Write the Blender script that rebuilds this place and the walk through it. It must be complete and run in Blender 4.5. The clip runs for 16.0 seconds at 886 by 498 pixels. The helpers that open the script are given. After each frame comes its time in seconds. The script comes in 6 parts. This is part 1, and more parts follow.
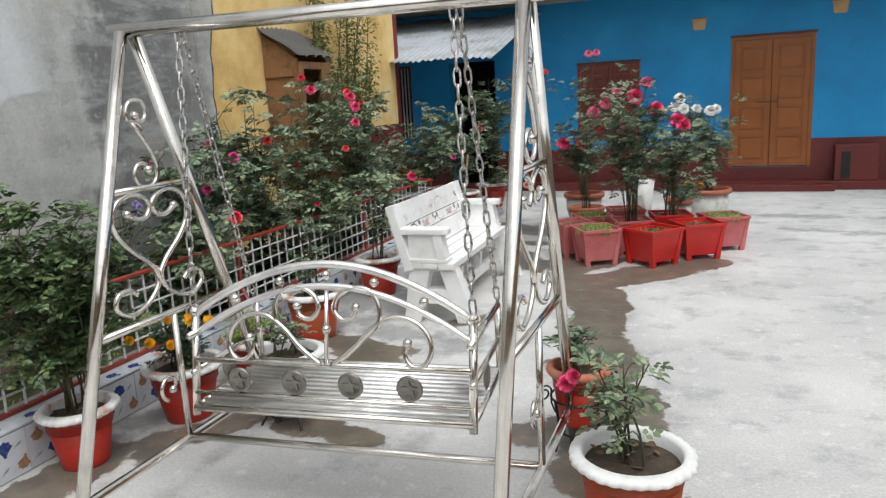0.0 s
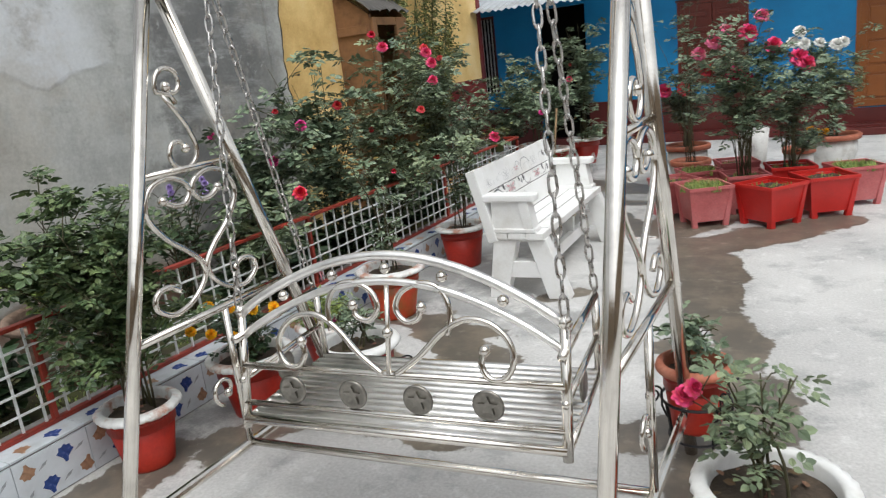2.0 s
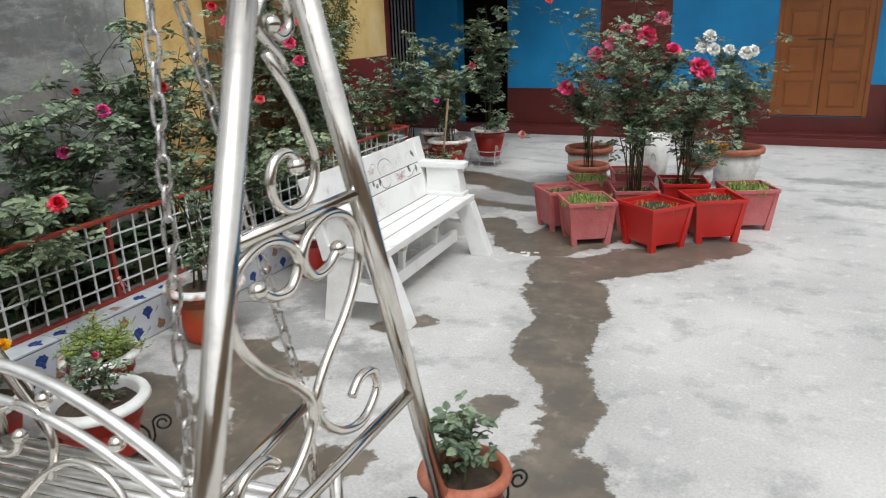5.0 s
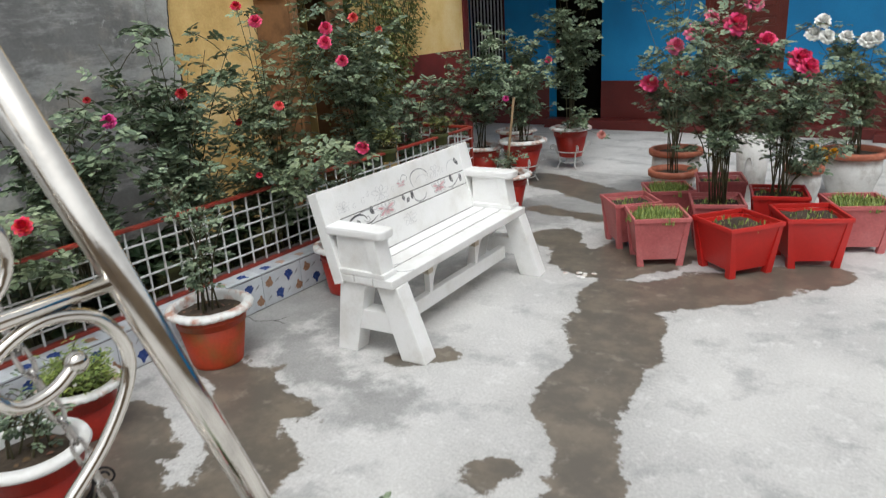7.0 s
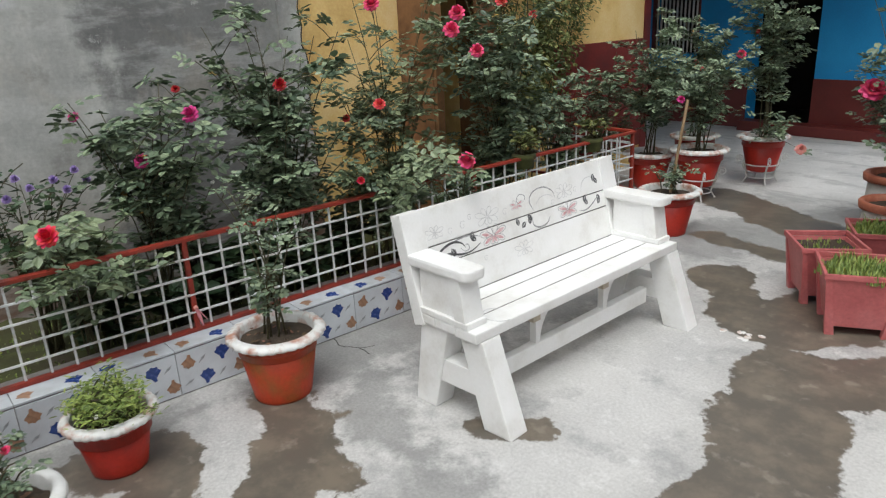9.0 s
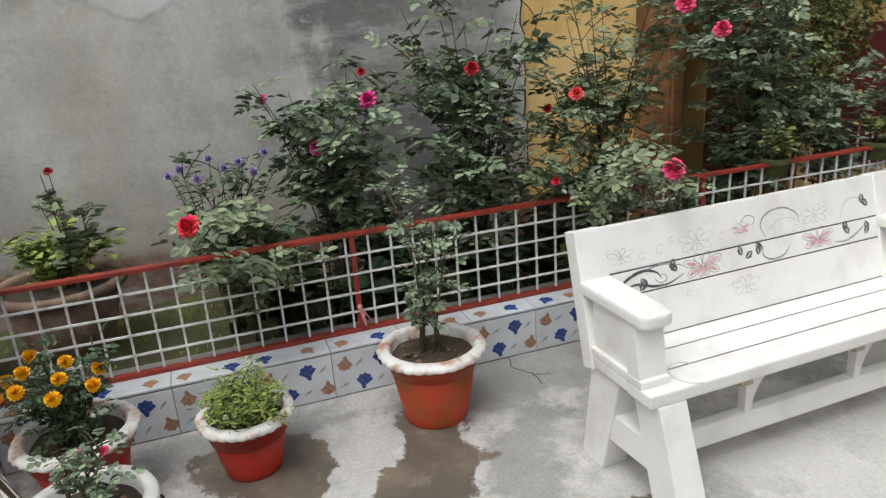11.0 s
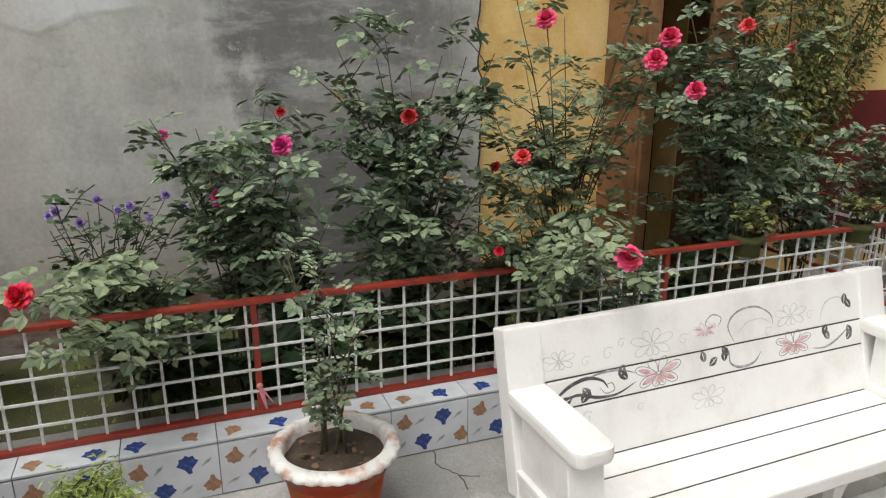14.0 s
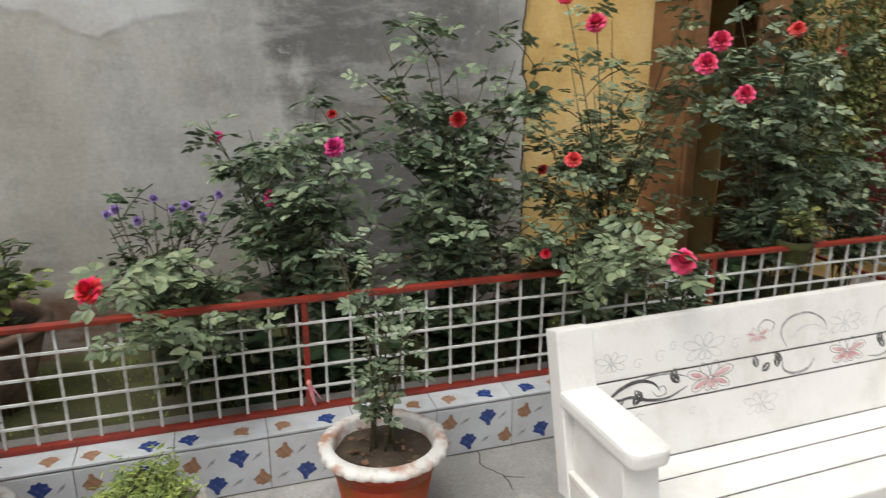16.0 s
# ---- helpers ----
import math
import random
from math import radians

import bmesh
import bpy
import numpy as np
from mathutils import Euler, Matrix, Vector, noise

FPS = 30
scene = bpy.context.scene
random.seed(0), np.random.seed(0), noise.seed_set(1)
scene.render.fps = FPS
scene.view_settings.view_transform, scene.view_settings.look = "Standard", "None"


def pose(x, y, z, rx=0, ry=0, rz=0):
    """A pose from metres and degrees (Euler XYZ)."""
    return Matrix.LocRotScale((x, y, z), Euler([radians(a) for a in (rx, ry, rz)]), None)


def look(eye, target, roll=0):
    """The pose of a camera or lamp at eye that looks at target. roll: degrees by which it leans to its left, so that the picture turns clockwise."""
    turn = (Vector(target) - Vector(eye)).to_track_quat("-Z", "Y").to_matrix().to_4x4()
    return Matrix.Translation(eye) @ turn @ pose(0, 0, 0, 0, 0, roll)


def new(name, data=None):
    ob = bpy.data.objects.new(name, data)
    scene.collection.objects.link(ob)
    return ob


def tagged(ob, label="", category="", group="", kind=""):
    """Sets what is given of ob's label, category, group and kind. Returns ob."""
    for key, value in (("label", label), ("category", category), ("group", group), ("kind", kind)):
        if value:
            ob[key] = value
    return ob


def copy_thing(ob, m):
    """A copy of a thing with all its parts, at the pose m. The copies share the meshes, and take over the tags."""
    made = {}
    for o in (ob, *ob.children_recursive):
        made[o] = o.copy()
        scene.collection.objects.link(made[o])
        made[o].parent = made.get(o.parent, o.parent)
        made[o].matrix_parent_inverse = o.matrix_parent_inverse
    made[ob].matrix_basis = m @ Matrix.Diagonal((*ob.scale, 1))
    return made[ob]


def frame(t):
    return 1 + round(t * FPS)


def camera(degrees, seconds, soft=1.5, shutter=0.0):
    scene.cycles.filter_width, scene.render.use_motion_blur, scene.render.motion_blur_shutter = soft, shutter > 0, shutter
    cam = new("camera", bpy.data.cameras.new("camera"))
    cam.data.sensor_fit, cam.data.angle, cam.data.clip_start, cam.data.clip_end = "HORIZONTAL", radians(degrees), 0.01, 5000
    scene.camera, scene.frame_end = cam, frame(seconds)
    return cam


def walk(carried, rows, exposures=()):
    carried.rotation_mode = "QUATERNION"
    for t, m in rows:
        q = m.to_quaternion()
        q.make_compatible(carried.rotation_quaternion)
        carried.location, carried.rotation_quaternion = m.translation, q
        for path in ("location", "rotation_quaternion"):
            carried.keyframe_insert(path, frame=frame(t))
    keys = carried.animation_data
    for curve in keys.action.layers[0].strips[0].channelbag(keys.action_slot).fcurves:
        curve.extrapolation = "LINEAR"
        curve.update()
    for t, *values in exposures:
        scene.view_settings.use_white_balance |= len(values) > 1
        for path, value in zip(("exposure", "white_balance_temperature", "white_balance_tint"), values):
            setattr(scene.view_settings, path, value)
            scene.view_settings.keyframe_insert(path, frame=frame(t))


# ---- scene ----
cam = camera(64.0, 16.0, soft=1.2, shutter=0.4)
PATH = [
    (0, (-0.189, 0.144, 1.571), (-0.914, 1.962, 1.162), -3.1),
    (0.5, (-0.138, 0.23, 1.573), (-0.93, 2.009, 1.115), -2.4),
    (1, (-0.225, 0.351, 1.575), (-0.991, 2.15, 1.154), -1.4),
    (1.5, (-0.321, 0.467, 1.567), (-1.094, 2.254, 1.11), -3.3),
    (2, (-0.333, 0.591, 1.555), (-1.289, 2.273, 1.048), -6.5),
    (2.5, (-0.257, 0.75, 1.581), (-1.257, 2.406, 1.074), -5.5),
    (3, (-0.273, 0.882, 1.572), (-1.172, 2.586, 1.036), -2.8),
    (3.5, (-0.345, 1.023, 1.578), (-1.143, 2.793, 1.097), -3.2),
    (4, (-0.329, 1.152, 1.574), (-1.092, 2.929, 1.064), -4.6),
    (4.5, (-0.142, 1.289, 1.629), (-0.926, 3.031, 1.039), -3.0),
    (4.7, (-0.085, 1.349, 1.649), (-0.869, 3.087, 1.046), -2.0),
    (6.8, (0.219, 2.077, 1.707), (-0.883, 3.619, 1.067), -5.3),
    (7, (0.181, 2.134, 1.683), (-0.911, 3.689, 1.057), -3.5),
    (7.5, (0.121, 2.349, 1.707), (-0.997, 3.905, 1.134), -4.4),
    (8, (0.149, 2.596, 1.676), (-1.168, 3.974, 1.073), -4.3),
    (8.5, (0.141, 2.785, 1.689), (-1.328, 3.956, 1.003), -3.9),
    (9, (-0.036, 2.96, 1.676), (-1.494, 4.168, 1.032), -2.8),
    (9.5, (-0.064, 3.146, 1.656), (-1.692, 4.144, 1.061), -5.3),
    (10, (-0.124, 3.307, 1.678), (-1.848, 4.084, 1.028), -3.8),
    (10.2, (-0.162, 3.332, 1.667), (-1.899, 4.071, 1.007), -3.9),
    (12.3, (-0.589, 3.757, 1.612), (-2.444, 4.188, 0.999), -3.2),
    (12.5, (-0.64, 3.749, 1.631), (-2.483, 4.25, 1.037), -2.0),
    (13, (-0.717, 3.798, 1.631), (-2.469, 4.481, 0.95), -3.5),
    (13.5, (-0.699, 3.85, 1.636), (-2.487, 4.51, 1.03), -1.7),
    (14, (-0.701, 3.848, 1.643), (-2.495, 4.522, 1.071), 0.1),
    (14.5, (-0.706, 3.829, 1.64), (-2.503, 4.501, 1.075), 0.1),
    (15, (-0.711, 3.826, 1.638), (-2.461, 4.607, 1.064), 0.6),
    (15.5, (-0.702, 3.796, 1.641), (-2.467, 4.538, 1.063), -0.0),
    (16, (-0.699, 3.772, 1.643), (-2.523, 4.368, 1.08), 0.1),
]
walk(cam, [(t, look(eye, target, roll)) for t, eye, target, roll in PATH], [(0.0, 0.44, 6350, 8), (4.7, 0.37, 6350, 8), (10.0, 0.32, 6420, 8), (12.5, 0.38, 6800, 9), (16.0, 0.39, 6800, 9)])

# ---- light ----
SUN_ELEV, SUN_ROT = radians(66), radians(140)
world = bpy.data.worlds.new("overcast_sky")
scene.world = world
world.use_nodes = True
wn, wl = world.node_tree.nodes, world.node_tree.links
sky = wn.new("ShaderNodeTexSky")
sky.sky_type, sky.sun_disc, sky.sun_elevation, sky.sun_rotation = "NISHITA", False, SUN_ELEV, SUN_ROT
sky.air_density, sky.dust_density, sky.ozone_density = 1.0, 4.0, 0.6
soft_sky = wn.new("ShaderNodeHueSaturation")
soft_sky.inputs["Saturation"].default_value = 0.12
wl.new(sky.outputs[0], soft_sky.inputs["Color"])
wl.new(soft_sky.outputs[0], wn["Background"].inputs["Color"])
wn["Background"].inputs["Strength"].default_value = 0.15
sun = new("sun", bpy.data.lights.new("sun", "SUN"))
sun.data.energy, sun.data.angle, sun.data.color = 0.6, radians(40), (1.0, 0.99, 0.95)
sun.matrix_world = look((math.sin(SUN_ROT) * 10, math.cos(SUN_ROT) * 10, math.tan(SUN_ELEV) * 10), (0, 0, 0))


# ---- small tools ----
def mesh_from(bm):
    me = bpy.data.meshes.new("m")
    bm.normal_update()
    bm.to_mesh(me)
    bm.free()
    return me


def part(name, bm, material, parent=None, label="", smooth=False):
    me = bm if isinstance(bm, bpy.types.Mesh) else mesh_from(bm)
    me.name = name
    if material is not None and not me.materials:
        me.materials.append(material)
    if smooth:
        for p in me.polygons:
            p.use_smooth = True
    ob = new(name, me)
    ob.parent = parent
    if label:
        tagged(ob, label)
    return ob


def base(name, x=0.0, y=0.0, z=0.0, turn=0.0):
    ob = new(name)
    ob.empty_display_size = 0.1
    ob.matrix_basis = pose(x, y, z, 0, 0, turn)
    return ob


def add_box(bm, x0, x1, y0, y1, z0, z1, bevel=0.0):
    vs = [bm.verts.new(c) for c in ((x0, y0, z0), (x1, y0, z0), (x1, y1, z0), (x0, y1, z0), (x0, y0, z1), (x1, y0, z1), (x1, y1, z1), (x0, y1, z1))]
    fs = [bm.faces.new([vs[i] for i in f]) for f in ((3, 2, 1, 0), (4, 5, 6, 7), (0, 1, 5, 4), (1, 2, 6, 5), (2, 3, 7, 6), (3, 0, 4, 7))]
    if bevel:
        bmesh.ops.bevel(bm, geom=list({e for f in fs for e in f.edges}), offset=bevel, segments=2, affect="EDGES", profile=0.6)


def box(x0, x1, y0, y1, z0, z1, bevel=0.0):
    bm = bmesh.new()
    add_box(bm, x0, x1, y0, y1, z0, z1, bevel)
    return bm


def add_prism(bm, outline, axis, a, b, bevel=0.0):
    """An outline in the two other axes, drawn out along axis from a to b."""
    def at(u, v, w):
        return {"x": (w, u, v), "y": (u, w, v), "z": (u, v, w)}[axis]
    lo = [bm.verts.new(at(u, v, a)) for u, v in outline]
    hi = [bm.verts.new(at(u, v, b)) for u, v in outline]
    n = len(outline)
    fs = [bm.faces.new(lo), bm.faces.new(hi[::-1])]
    fs += [bm.faces.new((lo[i], hi[i], hi[(i + 1) % n], lo[(i + 1) % n])) for i in range(n)]
    bmesh.ops.recalc_face_normals(bm, faces=fs)
    if bevel:
        bmesh.ops.bevel(bm, geom=list({e for f in fs for e in f.edges}), offset=bevel, segments=2, affect="EDGES", profile=0.6)


def prism(outline, axis, a, b, bevel=0.0):
    bm = bmesh.new()
    add_prism(bm, outline, axis, a, b, bevel)
    return bm


def lathe(profile, n=32, wave=None, cap=True):
    """Turned from (radius, height) pairs; wave(angle, ring) scales a radius."""
    bm = bmesh.new()
    rings = []
    for k, (r, z) in enumerate(profile):
        ring = []
        for i in range(n):
            a = 2 * math.pi * i / n
            s = wave(a, k) if wave else 1.0
            ring.append(bm.verts.new((r * s * math.cos(a), r * s * math.sin(a), z)))
        rings.append(ring)
    for lo, hi in zip(rings, rings[1:]):
        for i in range(n):
            j = (i + 1) % n
            bm.faces.new((lo[i], lo[j], hi[j], hi[i]))
    if cap and profile[0][0] > 0.001:
        bm.faces.new(rings[0][::-1])
    if cap and profile[-1][0] > 0.001:
        bm.faces.new(rings[-1])
    bmesh.ops.recalc_face_normals(bm, faces=bm.faces)
    return bm


def sweep(points, radius, n=8, closed=False, flat=1.0, into=None):
    """A round bar along points. radius: one number or one for each point."""
    bm = into or bmesh.new()
    pts = [Vector(p) for p in points]
    m = len(pts)
    rings, up = [], None
    for i, p in enumerate(pts):
        a = pts[(i - 1) % m] if closed or i else p
        b = pts[(i + 1) % m] if closed or i < m - 1 else p
        d = (b - a).normalized()
        if up is None:
            up = Vector((0, 0, 1)) if abs(d.z) < 0.9 else Vector((1, 0, 0))
        side = d.cross(up)
        side = side.normalized() if side.length > 1e-6 else d.orthogonal().normalized()
        up = side.cross(d).normalized()
        r = radius[i] if isinstance(radius, (list, tuple)) else radius
        rings.append([bm.verts.new(p + side * (r * math.cos(2 * math.pi * k / n)) + up * (r * flat * math.sin(2 * math.pi * k / n))) for k in range(n)])
    pairs = list(zip(rings, rings[1:])) + ([(rings[-1], rings[0])] if closed else [])
    for lo, hi in pairs:
        for k in range(n):
            bm.faces.new((lo[k], lo[(k + 1) % n], hi[(k + 1) % n], hi[k]))
    if not closed:
        bm.faces.new(rings[0][::-1])
        bm.faces.new(rings[-1])
    return bm


def ball(r, x=0, y=0, z=0, n=10):
    bm = bmesh.new()
    bmesh.ops.create_uvsphere(bm, u_segments=n + 4, v_segments=n, radius=r, matrix=Matrix.Translation((x, y, z)))
    return bm


def spiral(cx, cz, r0, r1, a0, a1, n=26):
    """Points (u, v) on a spiral whose radius goes from r0 to r1 as the angle goes from a0 to a1 degrees."""
    out = []
    for i in range(n):
        f = i / (n - 1)
        a, r = radians(a0 + (a1 - a0) * f), r0 + (r1 - r0) * f
        out.append((cx + r * math.cos(a), cz + r * math.sin(a)))
    return out


# ---- materials ----
def material(name, colour, rough=0.6, metal=0.0, dark=None, light=None, scale=4.0, fine=60.0, bump=0.15, fine_mix=0.25, spec=0.5, coat=0.0, island=0.0, obj=0.0):
    """A surface with broad stains (dark, light) and fine grain, in metres of the object's own space."""
    m = bpy.data.materials.new(name)
    m.use_nodes = True
    nt = m.node_tree
    nd, lk = nt.nodes, nt.links
    p = nd["Principled BSDF"]
    tc = nd.new("ShaderNodeTexCoord")
    big = nd.new("ShaderNodeTexNoise")
    big.inputs["Scale"].default_value, big.inputs["Detail"].default_value, big.inputs["Roughness"].default_value = scale, 6, 0.6
    small = nd.new("ShaderNodeTexNoise")
    small.inputs["Scale"].default_value, small.inputs["Detail"].default_value = fine, 4
    for t in (big, small):
        lk.new(tc.outputs["Object"], t.inputs["Vector"])
    ramp = nd.new("ShaderNodeValToRGB")
    c = Vector(colour)
    ramp.color_ramp.elements[0].position, ramp.color_ramp.elements[1].position = 0.32, 0.68
    ramp.color_ramp.elements[0].color = (*(dark or c * 0.8), 1)
    ramp.color_ramp.elements[1].color = (*(light or c * 1.12), 1)
    mid = ramp.color_ramp.elements.new(0.5)
    mid.color = (*c, 1)
    lk.new(big.outputs["Fac"], ramp.inputs["Fac"])
    mix = nd.new("ShaderNodeMix")
    mix.data_type, mix.blend_type = "RGBA", "OVERLAY"
    mix.inputs[0].default_value = fine_mix
    lk.new(ramp.outputs["Color"], mix.inputs[6])
    lk.new(small.outputs["Fac"], mix.inputs[7])
    out = mix.outputs[2]
    if island or obj:
        hsv = nd.new("ShaderNodeHueSaturation")
        rnd = nd.new("ShaderNodeNewGeometry").outputs["Random Per Island"] if island else nd.new("ShaderNodeObjectInfo").outputs["Random"]
        mr = nd.new("ShaderNodeMapRange")
        amount = island or obj
        mr.inputs[3].default_value, mr.inputs[4].default_value = 1 - amount, 1 + amount
        lk.new(rnd, mr.inputs[0])
        lk.new(mr.outputs[0], hsv.inputs["Value"])
        mh = nd.new("ShaderNodeMapRange")
        mh.inputs[3].default_value, mh.inputs[4].default_value = 0.5 + 0.06 * amount, 0.5 - 0.06 * amount
        lk.new(rnd, mh.inputs[0])
        lk.new(mh.outputs[0], hsv.inputs["Hue"])
        lk.new(out, hsv.inputs["Color"])
        out = hsv.outputs[0]
    lk.new(out, p.inputs["Base Color"])
    rr = nd.new("ShaderNodeMapRange")
    rr.inputs[3].default_value, rr.inputs[4].default_value = max(rough - 0.1, 0.03), min(rough + 0.1, 1)
    lk.new(big.outputs["Fac"], rr.inputs[0])
    lk.new(rr.outputs[0], p.inputs["Roughness"])
    p.inputs["Metallic"].default_value = metal
    p.inputs["Specular IOR Level"].default_value = spec
    p.inputs["Coat Weight"].default_value = coat
    if bump:
        b = nd.new("ShaderNodeBump")
        b.inputs["Strength"].default_value, b.inputs["Distance"].default_value = bump, 0.004
        lk.new(small.outputs["Fac"], b.inputs["Height"])
        lk.new(b.outputs[0], p.inputs["Normal"])
    return m


class Nodes:
    """Writes chains of arithmetic into a node tree."""
    def __init__(self, tree):
        self.tree = tree

    def put(self, socket, value):
        if hasattr(value, "is_linked"):
            self.tree.links.new(value, socket)
        else:
            socket.default_value = value

    def math(self, op, a, b=0.0, c=0.0):
        n = self.tree.nodes.new("ShaderNodeMath")
        n.operation = op
        for i, v in enumerate((a, b, c)):
            self.put(n.inputs[i], v)
        return n.outputs[0]

    def noise(self, vec, scale, detail=4.0, rough=0.55):
        n = self.tree.nodes.new("ShaderNodeTexNoise")
        self.put(n.inputs["Vector"], vec)
        n.inputs["Scale"].default_value, n.inputs["Detail"].default_value, n.inputs["Roughness"].default_value = scale, detail, rough
        return n.outputs["Fac"]

    def ramp(self, fac, a, b):
        n = self.tree.nodes.new("ShaderNodeMapRange")
        n.interpolation_type = "SMOOTHSTEP"
        self.put(n.inputs[0], fac)
        n.inputs[1].default_value, n.inputs[2].default_value = a, b
        return n.outputs[0]

    def mix(self, fac, a, b, blend="MIX"):
        n = self.tree.nodes.new("ShaderNodeMix")
        n.data_type, n.blend_type = "RGBA", blend
        self.put(n.inputs[0], fac)
        for s, v in ((n.inputs[6], a), (n.inputs[7], b)):
            self.put(s, v if hasattr(v, "is_linked") else (*v, 1))
        return n.outputs[2]

    def bump(self, height, strength, distance):
        n = self.tree.nodes.new("ShaderNodeBump")
        n.inputs["Strength"].default_value, n.inputs["Distance"].default_value = strength, distance
        self.put(n.inputs["Height"], height)
        return n.outputs[0]


def blank(name):
    m = bpy.data.materials.new(name)
    m.use_nodes = True
    nt = m.node_tree
    tc = nt.nodes.new("ShaderNodeTexCoord").outputs["Object"]
    sep = nt.nodes.new("ShaderNodeSeparateXYZ")
    nt.links.new(tc, sep.inputs[0])
    return m, Nodes(nt), nt.nodes["Principled BSDF"], tc, sep.outputs


# Spilt water on the yard: runs of (x, y) to (x, y) and half their width.
WET = [
    (-0.62, 2.9, -0.62, 3.7, 0.22), (-0.62, 3.7, -0.72, 4.25, 0.11), (-0.72, 4.25, -0.95, 4.7, 0.15), (-0.95, 4.7, -1.02, 5.3, 0.20),
    (-1.02, 5.3, -1.25, 6.0, 0.25), (-1.15, 6.0, -0.6, 6.55, 0.27), (-1.6, 6.4, -2.15, 6.95, 0.18), (-0.6, 6.6, -0.3, 6.85, 0.2), (-1.5, 6.6, -1.0, 7.4, 0.35),
    (-2.75, 3.62, -2.38, 3.55, 0.15), (-2.45, 3.50, -2.15, 3.22, 0.15), (-2.78, 4.2, -2.5, 4.2, 0.13), (-2.55, 4.18, -2.25, 4.00, 0.16), (-2.25, 4.0, -1.95, 3.65, 0.20), (-2.3, 4.06, -2.04, 4.06, 0.12), (-1.95, 3.65, -1.75, 3.35, 0.17), (-2.8, 3.4, -2.62, 3.55, 0.14),
    (-2.7, 2.55, -2.45, 3.0, 0.14), (-2.2, 3.0, -1.75, 2.95, 0.10), (-1.95, 3.4, -1.5, 3.45, 0.12), (-1.06, 4.06, -1.02, 4.12, 0.09),
    (-1.92, 4.72, -1.78, 4.82, 0.08), (-0.45, 2.4, -0.2, 2.55, 0.26), (-1.0, 3.2, -0.85, 3.35, 0.12), (-3.1, 8.7, -2.1, 8.2, 0.26), (-2.6, 7.6, -2.0, 7.5, 0.12), (-2.95, 2.0, -2.9, 2.4, 0.16),
]


# Darker grey runs on the concrete, not wet.
GREY_RUNS = [(-3.0, 4.5, -2.85, 7.4, 0.30), (-2.6, 4.6, -2.5, 6.4, 0.16), (-2.5, 4.45, -1.7, 4.35, 0.14), (-3.0, 2.6, -2.95, 4.3, 0.10), (-2.5, 7.6, -1.9, 8.6, 0.45), (0.5, 8.6, 2.4, 8.2, 0.07), (0.2, 9.5, 3.0, 9.2, 0.07)]


